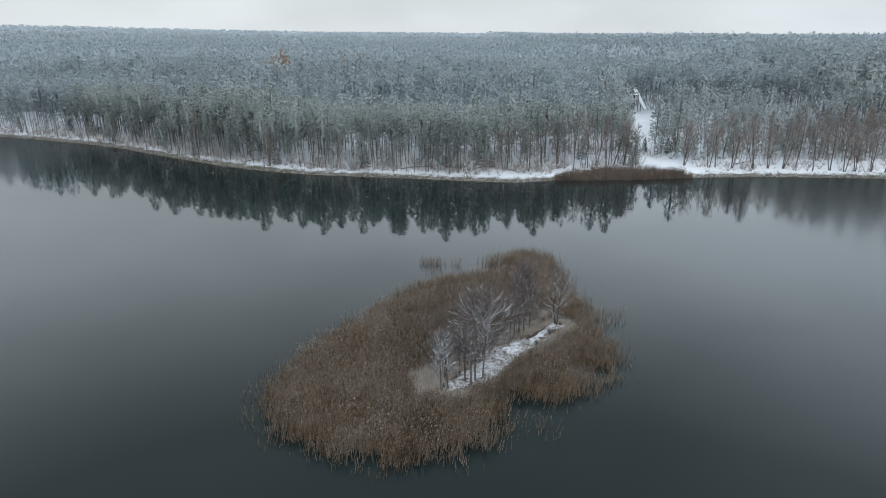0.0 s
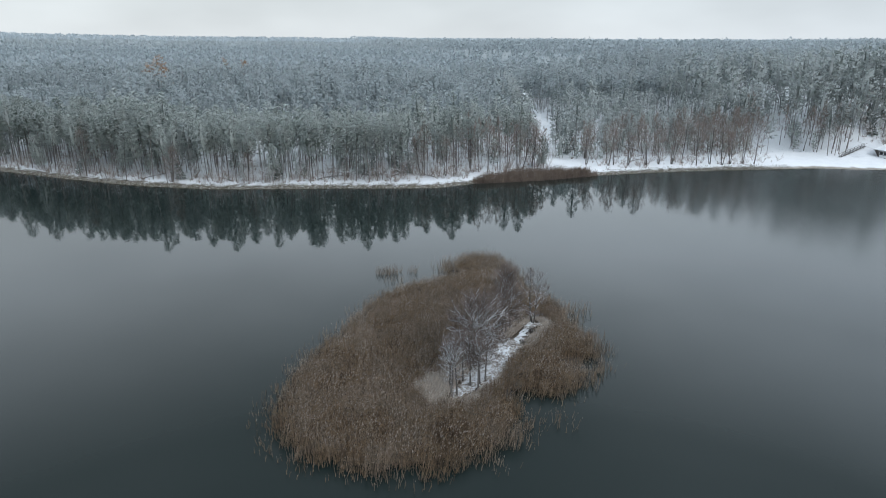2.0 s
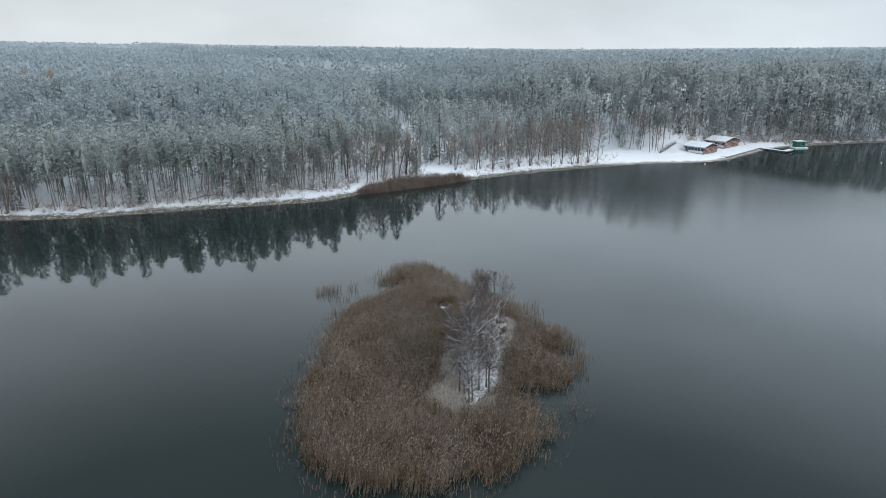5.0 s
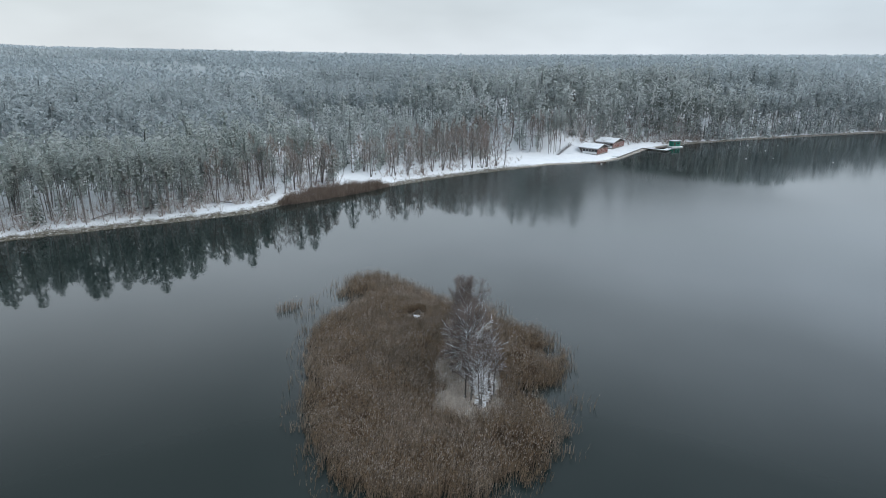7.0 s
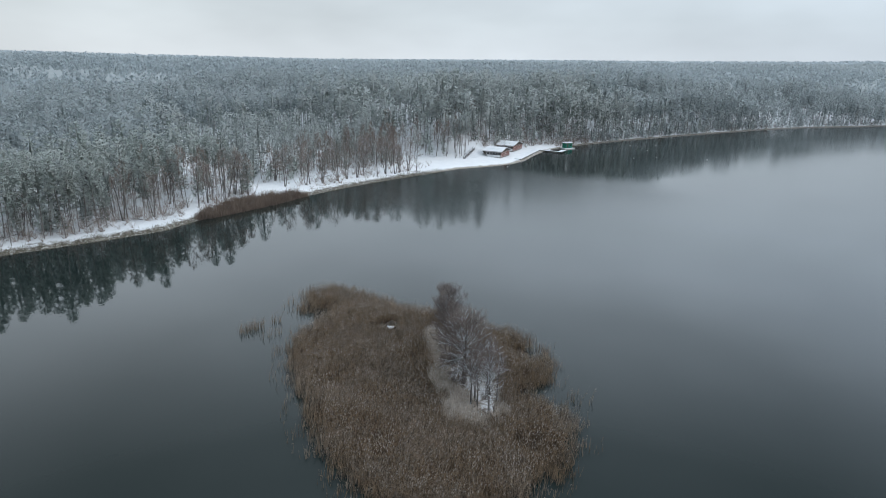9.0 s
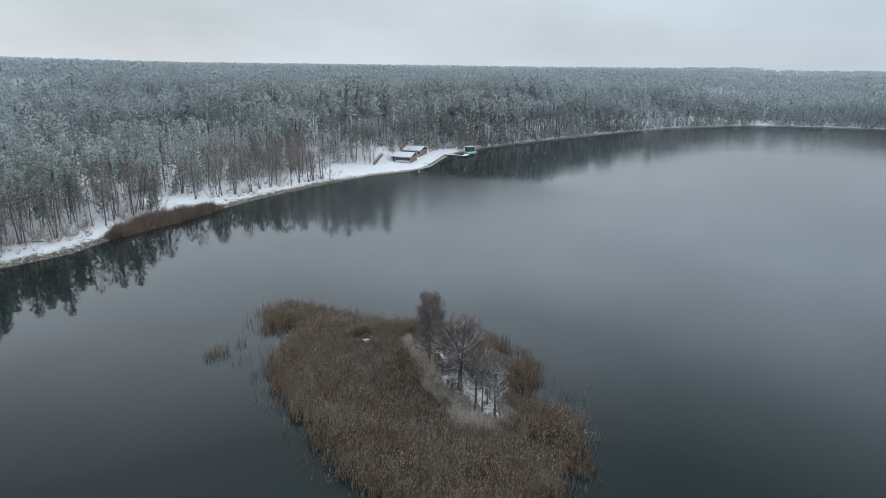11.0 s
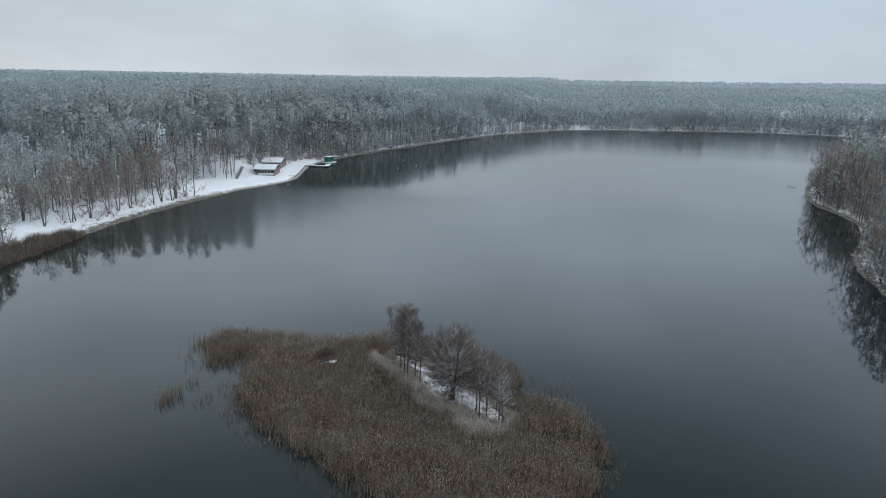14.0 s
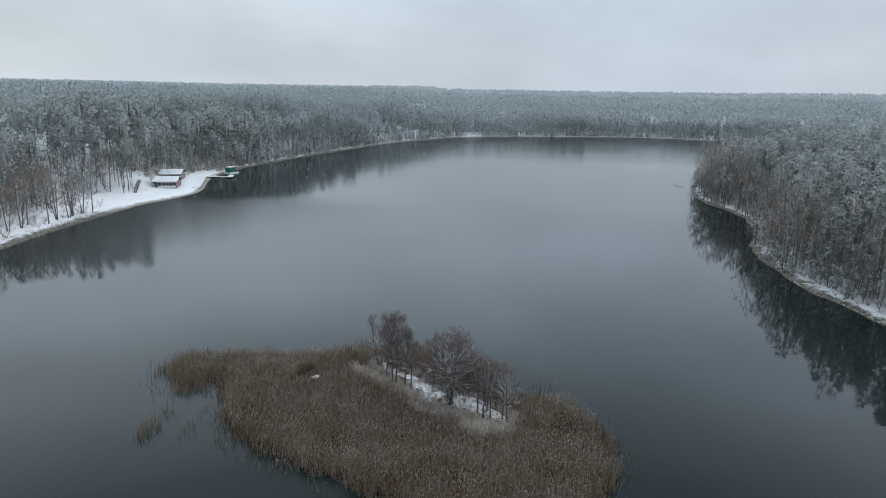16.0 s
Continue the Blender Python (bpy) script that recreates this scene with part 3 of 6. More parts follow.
# ---- island ----
ISLE = rounded([(-23, 66), (-22, 75), (-19.5, 81.5), (-16.2, 87), (-12, 94), (-9, 100), (-4, 106), (1, 108.5), (5.5, 110), (10, 111.8), (7.5, 114.2), (7.5, 118.3), (10.5, 121.5), (15.5, 122.8), (19.5, 120.8),
                (20.5, 115), (20, 107), (21, 98), (23.5, 91), (21.6, 86), (23.4, 81.5), (23.2, 76), (20, 71.2), (16, 68.2), (11.5, 67.2), (8.3, 69.0), (6.2, 66.6), (7.0, 62.6), (4.6, 58.8),
                (-0.3, 56), (-6.3, 55.2), (-12.8, 56.8), (-18.8, 60.2)], 1)
STRIP = [(0.0, 69.2), (1.2, 70.5), (4.0, 72.9), (6.1, 77.0), (9.0, 79.8), (12.8, 83.6), (16.4, 87.4)]


def strip_distance(x, y):
    best = np.full(np.shape(x), 1e9)
    for (x0, y0), (x1, y1) in zip(STRIP, STRIP[1:]):
        dx, dy = x1 - x0, y1 - y0
        t = np.clip(((x - x0) * dx + (y - y0) * dy) / (dx * dx + dy * dy), 0, 1)
        best = np.minimum(best, np.hypot(x - x0 - t * dx, y - y0 - t * dy))
    return best


def strip_width(x, y):
    """Half the snow strip's breadth: thin at its ends, broad by the big tree."""
    t = np.clip(((x + 1.6) * 18 + (y - 67.4) * 20.8) / 757, 0, 1)
    return np.maximum(0.0, -0.5 + 3.1 * np.sin(math.pi * (0.05 + 0.84 * t)) ** 1.1) * (1 - 0.5 * smooth01(t, 0.5, 0.78))


def isle_z(x, y):
    sd = signed_distance(ISLE, x, y)
    return np.where(sd < 0, -0.12 + 0.30 * smooth01(-sd, 0.8, 5), -0.12 - 0.35 * np.clip(sd, 0, 3)) + 0.55 * smooth01(4.0 - strip_distance(x, y), 0, 3.4) * (sd < 0) + 0.06 * wobble(x, y, 1.3)


island = height_sheet("island_ground", np.arange(-27, 28, 0.45), np.arange(52, 127, 0.45), isle_z,
                      lambda x, y, z: np.where(strip_distance(x, y) < strip_width(x, y) + 0.8 * wobble(x, y, 1.3) + 0.6 * wobble(x, y, 0.5, 1.0), 1, 0), [M_PEAT, M_ISNOW])
tagged(island, "low peaty islet ground with a strip of snow under trees", "island", kind="structure")


def reed_bed(name, xy, z, tall, mats, label, plumes=0.6, lean=0.16, thick=0.028, leaves=1.0):
    k = len(xy)
    base = np.column_stack([xy, z - 0.05])
    wind = np.array([0.10, -0.05, 0])
    bend = rng.normal(0, lean, (k, 3)) * [1, 1, 0] + wind
    tip = base + np.column_stack([bend[:, 0] * tall, bend[:, 1] * tall, tall])
    parts = [spikes(base, tip, np.full(k, thick) * rng.uniform(0.7, 1.4, k))]
    s = rng.random(k) < leaves
    m = s.sum()
    t = rng.uniform(0.25, 0.8, m)[:, None]
    a = base[s] * (1 - t) + tip[s] * t
    dirs = rng.normal(0, 1, (m, 3)) * [1, 1, 0.4] + [0, 0, 0.7]
    parts.append(blades(a, dirs * (0.33 * tall[s] / 2.2)[:, None], rng.uniform(0.03, 0.06, m)))
    s = rng.random(k) < plumes
    m = s.sum()
    a = tip[s] - [0, 0, 0.10]
    parts.append(lozenges(a, a + np.column_stack([rng.normal(0.08, 0.07, m), rng.normal(-0.03, 0.07, m), rng.uniform(0.18, 0.34, m)]), rng.uniform(0.018, 0.034, m), 1))
    return tagged(tri_mesh(name, merged(parts), mats), label, "reeds", kind="stuff")


def fill(poly_test, x0, x1, y0, y1, k):
    p = np.column_stack([rng.uniform(x0, x1, k), rng.uniform(y0, y1, k)])
    return p[poly_test(p[:, 0], p[:, 1])]


def main_reeds(x, y):
    sd = signed_distance(ISLE, x, y)
    edge = sd + 0.7 * wobble(x, y, 2.3) + 0.5 * wobble(x, y, 0.9, 3.0)
    d = strip_distance(x, y)
    pond = np.hypot((x - 18.4) / 3.0, (y - 74.4) / 2.5)
    hollow = np.hypot((x - 11.8) / 2.5, (y - 98.9) / 1.7)
    keep = rng.random(len(x)) < np.clip(0.12 - edge * 0.34, 0.03, 1.0) * (1 - 0.55 * smooth01(y, 108, 114))
    west = (y - 76.5) * 0.62 - (x - 4.4) * 0.78 > 0
    return (edge < 0.4) & keep & (d > np.where(west, 4.9 - 1.6 * smooth01(72.5 - y, 0.0, 3.5) + 0.9 * rng.random(len(x)), 2.6) + 0.6 * wobble(x, y, 1.5)) & ((pond > 1) | (rng.random(len(x)) < 0.12 + 0.5 * np.clip(pond - 0.55, 0, 1))) & (hollow > 1)


xy = fill(main_reeds, -25, 26, 52, 125, 215000)
tall = (2.05 + 0.28 * wobble(xy[:, 0], xy[:, 1], 5.0) + 0.18 * wobble(xy[:, 0], xy[:, 1], 1.6, 2.0)) * rng.uniform(0.78, 1.12, len(xy))
tall *= 0.72 + 0.28 * smooth01(np.hypot((xy[:, 0] + 2) / 9, (xy[:, 1] - 80) / 9), 0.3, 1.2)
tall *= 0.72 + 0.28 * smooth01(np.hypot(xy[:, 0] - 18.6, xy[:, 1] - 74.5), 2.0, 5.0)
reed_bed("reed_bed", xy, np.full(len(xy), 0.1), tall, [M_REED, M_PLUME], "dense dry brown reed bed with pale plumes covering the islet", plumes=0.30, thick=0.020)


def thin_fringe(x, y):
    sd = signed_distance(ISLE, x, y)
    return (sd > -0.5) & (sd < 3.2) & (rng.random(len(x)) < 0.9 * np.exp(-np.maximum(sd, 0) / 1.1)) & (wobble(x, y, 1.7, 1.0) > -0.15)


xy = fill(thin_fringe, -28, 29, 51, 127, 52000)
reed_bed("sparse_reeds", xy, np.zeros(len(xy)), rng.uniform(0.7, 1.6, len(xy)), [M_REED, M_PLUME], "sparse dry reeds standing in shallow water round the islet", plumes=0.2)


def patch(cx, cy, rx, ry, k):
    def inside(x, y):
        q = np.hypot((x - cx) / rx, (y - cy) / ry)
        return (q < 1 + 0.25 * wobble(x, y, 0.9)) & (rng.random(len(x)) < np.clip(1.3 - q, 0, 1))
    return fill(inside, cx - rx * 1.3, cx + rx * 1.3, cy - ry * 1.3, cy + ry * 1.3, k)


xy = np.concatenate([patch(-4.0, 116.5, 2.6, 1.6, 420), patch(0.8, 115.8, 1.6, 1.2, 90), patch(25.5, 92.0, 2.2, 3.2, 200), patch(-3.5, 111.5, 2.2, 1.3, 90), patch(11.0, 61.5, 2.0, 2.6, 120)])
reed_bed("outlying_reeds", xy, np.zeros(len(xy)), rng.uniform(1.2, 2.0, len(xy)), [M_REED, M_PLUME], "small outlying clumps of dry reeds standing in open water", plumes=0.3)


def grass_test(x, y):
    d = strip_distance(x, y)
    west = (y - 76.5) * 0.62 - (x - 4.4) * 0.78 > 0
    return np.where(west, (d > 0.5) & (d < 5.6 - 1.6 * smooth01(72.5 - y, 0.0, 3.5) + 0.5 * wobble(x, y, 1.7) + 0.3 * wobble(x, y, 0.7, 2.0)), (d > 0.9) & (d < 3.0)) & (signed_distance(ISLE, x, y) < -1) & (rng.random(len(x)) < np.clip((d - 0.85 * strip_width(x, y)) / 1.4, 0.05, 1))


xy = fill(grass_test, -12, 22, 58, 98, 190000)
reed_bed("dry_grass", xy, isle_z(xy[:, 0], xy[:, 1]), rng.uniform(0.35, 0.80, len(xy)) * (1 + 0.9 * smooth01(strip_distance(xy[:, 0], xy[:, 1]), 1.5, 4.5)), [M_GRASS, M_TSNOW], "pale frosted dry grass beside the snow strip", plumes=0.03, lean=0.35, thick=0.028)

# ---- trees ----


def bent(p0, way, length, n, sag=0.0, jitter=0.08):
    """A wandering line of n + 1 points."""
    way = np.asarray(way, float) / np.linalg.norm(way)
    pts, step = [np.asarray(p0, float)], length / n
    for _ in range(n):
        way = way + rng.normal(0, jitter, 3) + [0, 0, sag]
        way = way / np.linalg.norm(way)
        pts.append(pts[-1] + way * step)
    return np.array(pts)


def bare_tree_geo(height, stems=1, spread_=0.5, limbs=16, subs=7, twigs=9, trunk_r=0.16, first=0.3, snow=0.0, twig_r=0.012, crown_r=0.3, snow_r=0.022, lite=False, twig_len=0.075, peak=1.0):
    """Trunk, branches, twigs and lying snow of a leafless tree whose branches fill a rounded crown. peak over 1 narrows its top."""
    trunk, branch, snowy = [], [], []
    tb, tt = [], []
    c0 = height * first
    mid, half = (c0 + height) / 2, (height - c0) / 2
    rad = height * crown_r

    def hull(az, el):
        k = math.cos(el) * (1 - 0.45 * (peak - 1) * max(0.0, math.sin(el)))
        return np.array([rad * k * math.cos(az), rad * k * math.sin(az), mid + half * math.sin(el)])

    for s in range(stems):
        az = rng.uniform(0, 6.28) + s * 6.28 / stems
        out = 0.05 if stems == 1 else spread_ * 0.35
        h = height * (0.93 if s == 0 else rng.uniform(0.78, 0.92))
        r = trunk_r * (1 if s == 0 else rng.uniform(0.7, 0.95))
        p0 = (1.1 * r * (stems > 1) * math.cos(az), 1.1 * r * (stems > 1) * math.sin(az), -0.25)
        line = bent(p0, (out * math.cos(az), out * math.sin(az), 1), h, 8, sag=0.03, jitter=0.035)
        radii = r * np.linspace(1, 0.12, 9) ** 0.9
        radii[0] *= 1.35
        trunk.append(tube(line[::4], radii[::4], 4) if lite else tube(line, radii, 6))
        n1 = max(4, int(limbs / (1 if stems == 1 else stems * 0.7)))
        for i in range(n1):
            el = math.asin(-0.55 + 1.5 * (i + rng.random()) / n1)
            th = i * 2.4 + s * 1.1 + rng.uniform(-0.4, 0.4)
            goal = hull(th, el) * [1, 1, 1] * rng.uniform(0.86, 1.0)
            goal[2] = max(goal[2], c0 * 0.9)
            zs = np.clip(goal[2] - rng.uniform(0.55, 0.95) * math.hypot(goal[0], goal[1]), c0 * 0.7, h * 0.9)
            q = np.clip(zs / h * 8, 0, 7.99)
            a = line[int(q)] * (1 - q % 1) + line[int(q) + 1] * (q % 1)
            ln = np.linalg.norm(goal - a)
            bow = a * 0.45 + goal * 0.55 + np.array([0, 0, -0.10 * ln]) * (1 if rng.random() < 0.75 else -0.8) + rng.normal(0, 0.05 * ln, 3)
            u = np.linspace(0, 1, 6)[:, None]
            l1 = (1 - u) ** 2 * a + 2 * u * (1 - u) * bow + u ** 2 * goal
            l1[1:5] += rng.normal(0, 0.018 * ln, (4, 3))
            r1 = max(0.02, r * (1 - 0.7 * q / 8) * 0.42) * np.linspace(1, 0.2, 6)
            branch.append(tube(l1[::5], r1[::5], 3) if lite else tube(l1, r1, 4))
            if rng.random() < snow:
                snowy.append(tube(l1[::5] + [0, 0, 0.06], np.maximum(r1[::5], snow_r), 3) if lite else tube(l1[:5] + [0, 0, 1] * np.maximum(r1[:5, None] * 0.8, 0.012), np.maximum(r1[:5] * 0.8, snow_r), 3))
            for k in range(subs):
                w = rng.uniform(0.22, 0.85) * 5
                p = l1[int(w)] * (1 - w % 1) + l1[int(w) + 1] * (w % 1)
                g2 = hull(th + rng.normal(0, 0.55), np.clip(el + rng.normal(0.12, 0.35), -0.75, 1.5)) * rng.uniform(0.8, 1.0)
                g2 = p + (g2 - p) * min(1.0, rng.uniform(0.7, 1.0))
                u2 = np.linspace(0, 1, 4)[:, None]
                l2 = p * (1 - u2) + g2 * u2 + np.array([0, 0, 0.10 * np.linalg.norm(g2 - p)]) * np.sin(u2 * math.pi)
                l2[1:3] += rng.normal(0, 0.03 * np.linalg.norm(g2 - p), (2, 3))
                r2 = max(0.010, r1[0] * 0.30) * np.linspace(1, 0.3, 4)
                branch.append(tube(l2[::3], r2[::3], 3) if lite else tube(l2, r2, 3))
                if not lite and rng.random() < snow * 0.42:
                    snowy.append(tube(l2[:3] + [0, 0, 0.014], np.maximum(r2[:3] * 0.8, snow_r * 0.7), 3))
                kk = twigs
                w = rng.uniform(0.25, 1.0, kk) ** 0.7 * 3
                iw = np.minimum(w.astype(int), 2)
                cc = l2[iw] * (1 - (w - iw))[:, None] + l2[iw + 1] * (w - iw)[:, None]
                away = cc - [0, 0, mid - half * 0.4]
                away /= np.linalg.norm(away, axis=1)[:, None] + 1e-6
                dd = away + rng.normal(0, 0.6, (kk, 3)) + [0, 0, 0.25]
                dd /= np.linalg.norm(dd, axis=1)[:, None]
                tb.append(cc)
                tt.append(cc + dd * (rng.uniform(0.5, 1.1, kk) * height * twig_len)[:, None])
    tb, tt = np.concatenate(tb), np.concatenate(tt)
    tw = spikes(tb, tt, np.full(len(tb), twig_r) * rng.uniform(0.8, 1.3, len(tb)))
    return merged(trunk), merged(branch), tw, (merged(snowy) if snowy else None)


def grown_tree_geo(height, limbs=26, subs=6, twigs=12, trunk_r=0.2, first=0.2, crown_r=0.3, low=5, high=75, rise=0.05, crook=0.10, snow=1.0, twig_r=0.010, snow_r=0.03, twig_len=0.7, stems=1, fork=0.0, reach=0.85, peak=0.0, foot=0.1):
    """A leafless tree that grows limb by limb: low limbs spread at the elevation low, upper ones at high, each turning upwards by rise and ending on an egg-shaped crown that begins at foot of the height. peak over 0 narrows its top."""
    mid, half = height * (1 + foot) / 2, height * (1 - foot) / 2
    trunk, wood, snowy, tb, tt = [], [], [], [], []
    turn = rng.uniform(0, 6.28)
    for s in range(stems):
        az = turn + s * 6.28 / stems
        tall = height * (1.0 if s == 0 else rng.uniform(0.8, 0.93))
        r = trunk_r * (1.0 if s == 0 else 0.8)
        off = r * 1.1 if stems > 1 else 0.0
        line = bent((off * math.cos(az), off * math.sin(az), -0.3), (fork * math.cos(az), fork * math.sin(az), 1), tall * 0.95, 9, sag=0.05, jitter=0.03)
        radii = r * np.linspace(1, 0.10, 10)
        radii[0] *= 1.3
        trunk.append(tube(line, radii, 7))
        n1 = max(6, int(limbs / stems ** 0.6))
        for i in range(n1):
            u = (i + rng.random()) / n1
            q = 9 * (first + (reach - first) * u ** 0.9)
            a = line[int(q)] * (1 - q % 1) + line[int(q) + 1] * (q % 1)
            el = math.radians(low + (high - low) * u ** 1.2 + rng.normal(0, 8))
            th = i * 2.4 + s + rng.uniform(-0.45, 0.45)
            way = np.array([math.cos(th) * math.cos(el), math.sin(th) * math.cos(el), math.sin(el) + rise * 2.5])
            way /= np.linalg.norm(way)
            squeeze = np.array([crown_r * height, crown_r * height, half * 1.0])
            o, d = (a - [0, 0, mid]) / squeeze, way / squeeze
            oo, od, dd = min(0.96, o @ o), o @ d, d @ d
            ln = (-od + math.sqrt(max(0.0, od * od + dd * (1 - oo)))) / dd * rng.uniform(0.74, 0.90)
            ln *= 1 - peak * max(0.0, (a[2] + way[2] * ln - mid) / half) * math.cos(el)
            ln = max(ln, 0.6)
            l1 = bent(a, (math.cos(th) * math.cos(el), math.sin(th) * math.cos(el), math.sin(el)), ln, 7, sag=rise, jitter=crook)
            r1 = max(0.02, r * (1 - 0.8 * u) * 0.27) * np.linspace(1, 0.18, 8)
            wood.append(tube(l1, r1, 4))
            flat_way = (l1[-1] - l1[0]) / ln
            if rng.random() < snow and flat_way[2] < 0.92:
                m = 8 if flat_way[2] < 0.6 else 6
                sr = np.clip(r1[:m] * 0.85, snow_r * np.linspace(1, 0.55, m), snow_r * 1.3)
                snowy.append(tube(l1[:m] + [0, 0, 1] * (r1[:m, None] * 0.6 + 0.004), sr, 4))
            for k in range(subs):
                w = 7 * (0.18 + 0.78 * (k + rng.random()) / subs)
                w = min(w, 6.99)
                p = l1[int(w)] * (1 - w % 1) + l1[int(w) + 1] * (w % 1)
                d = l1[int(w) + 1] - l1[int(w)]
                d /= np.linalg.norm(d)
                side = np.cross(d, [0, 0, 1.0]) * (1 if k % 2 else -1)
                side /= np.linalg.norm(side) + 1e-6
                g = d * rng.uniform(0.45, 0.95) + side * rng.uniform(0.3, 1.0) + [0, 0, rng.uniform(-0.25, 0.6)]
                l2 = bent(p, g, ln * rng.uniform(0.32, 0.58) * (1.1 - 0.07 * w), 4, sag=rise * 1.2, jitter=0.10)
                r2 = max(0.009, r1[int(w)] * 0.5) * np.linspace(1, 0.3, 5)
                wood.append(tube(l2, r2, 3))
                if rng.random() < snow * 0.5:
                    snowy.append(tube(l2[:4] + [0, 0, 0.010], np.maximum(r2[:4] * 0.8, snow_r * np.linspace(0.62, 0.36, 4)), 3))
                w2 = rng.uniform(0.02, 1.0, twigs) ** 0.7 * 4
                iw = np.minimum(w2.astype(int), 3)
                c = l2[iw] * (1 - (w2 - iw))[:, None] + l2[iw + 1] * (w2 - iw)[:, None]
                dd = (l2[-1] - l2[0]) / np.linalg.norm(l2[-1] - l2[0]) * 0.55 + rng.normal(0, 0.62, (twigs, 3)) + [0, 0, 0.3]
                dd /= np.linalg.norm(dd, axis=1)[:, None]
                tb.append(c)
                tt.append(c + dd * (twig_len * rng.uniform(0.5, 1.2, twigs))[:, None])
    tb, tt = np.concatenate(tb), np.concatenate(tt)
    hull = np.array([crown_r * height, crown_r * height, half])
    out = np.linalg.norm((tt - [0, 0, mid]) / hull, axis=1)
    most = rng.uniform(0.96, 1.05, len(out))
    tt = np.where((out > most)[:, None], [0, 0, mid] + (tt - [0, 0, mid]) * (most / out)[:, None], tt)
    inside = np.linalg.norm((tb - [0, 0, mid]) / hull, axis=1) < 1.04
    tb, tt = tb[inside], tt[inside]
    return merged(trunk), merged(wood), spikes(tb, tt, twig_r * rng.uniform(0.8, 1.3, len(tb))), (merged(snowy) if snowy else None)


def grown_tree(name, label, twig_mat=None, group="", **how):
    return assembled_tree(name, label, twig_mat, group, grown_tree_geo(**how))


def assembled_tree(name, label, twig_mat, group, geo):
    t, b, w, s = geo
    root = tagged(new(name), label, "tree", group)
    tri_mesh("trunk", t, [M_DBARK], root, True)
    tri_mesh("crown", merged([b, (w[0], w[1], w[2] + 1)]), [M_DBARK, twig_mat or M_TWIG], root)
    if s is not None:
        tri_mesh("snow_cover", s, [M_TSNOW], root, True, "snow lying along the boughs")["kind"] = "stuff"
    return root


def bare_tree(name, label, twig_mat=None, group="", **how):
    return assembled_tree(name, label, twig_mat, group, bare_tree_geo(**how))


def tufts(c, out, n, length, width, up=0.5, mat=0):
    """Needle sprays: n tapering blades round each middle c, spreading outwards along the bearings out and upwards."""
    k = len(c) * n
    o = np.repeat(np.column_stack([np.cos(out), np.sin(out), np.zeros(len(c))]), n, 0)
    way = o * rng.uniform(0.1, 0.9, (k, 1)) + rng.normal(0, 0.42, (k, 3)) * [1, 1, 0.5] + [0, 0, up]
    way *= (length * rng.uniform(0.65, 1.25, k) / np.linalg.norm(way, axis=1))[:, None]
    base = np.repeat(c, n, 0) + rng.normal(0, 0.28 * length, (k, 3)) * [1, 1, 0.45]
    return blades(base - way * 0.35, way, width * rng.uniform(0.7, 1.3, k), mat, 0.5)


def pine_geo(h, boughs, n=6, trunk_sides=3, segs=2, crown_from=0.5, width=2.4, length=1.0, blade=0.4, limbs=0, point=0.0, up=0.5, mats=(0, 1)):
    """Scots pine: slim stem and an open crown of needle sprays round an added solid core that blocks light. point over
    0 narrows the top, as on young trees. Returns trunk and crown.
    """
    line = bent((0, 0, -0.3), (rng.normal(0, 0.03), rng.normal(0, 0.03), 1), h * 0.97, segs, jitter=0.02)
    r = 0.0068 * h
    tr = [tube(line, r * np.linspace(1, 0.25, segs + 1), trunk_sides, mats[0])]
    c0, c1 = h * crown_from, h * 0.985
    rel = (np.arange(boughs) + rng.random(boughs)) / boughs
    rel[-1] = 0.99
    cz = c0 + (c1 - c0) * rel
    prof = width * np.clip(np.sin(np.pi * (0.20 + 0.74 * rel)) ** 0.8 * (1 - point * rel), 0.12, 1)
    th = np.arange(boughs) * 2.4 + rng.uniform(-0.6, 0.6, boughs)
    rr = prof * np.sqrt(rng.uniform(0.06, 0.8, boughs))
    rr[-1] = 0.0
    axis = np.array([np.interp(cz, line[:, 2], line[:, 0]), np.interp(cz, line[:, 2], line[:, 1])]).T
    c = np.column_stack([axis[:, 0] + rr * np.cos(th), axis[:, 1] + rr * np.sin(th), cz])
    for i in range(limbs):
        k = rng.integers(boughs)
        b = np.array([axis[k, 0], axis[k, 1], cz[k] - 0.25 * rr[k] - 0.2])
        tr.append(tube([b, (b + c[k]) / 2 + [0, 0, -0.08], c[k]], np.array([0.06, 0.045, 0.02]) * h / 18, 3, mats[0]))
    for i in range(limbs // 2):
        a = rng.uniform(0, 6.28)
        b = np.array([0, 0, h * crown_from * rng.uniform(0.4, 1.0)])
        tr.append(tube([b, b + [math.cos(a) * 1.1, math.sin(a) * 1.1, 0.05]], [0.03, 0.012], 3, mats[0]))
    # Added spindle hidden among the needles: stops see-through and darkens reflections.
    blocker = lozenges(np.array([[line[-1, 0] * 0.6, line[-1, 1] * 0.6, c0 + 0.05 * h]]), np.array([[line[-1, 0], line[-1, 1], h * 0.9]]), np.array([0.16 * width]), mats[1])
    return merged(tr), merged([tufts(c, th, n, length, blade, up, mats[1]), blocker])


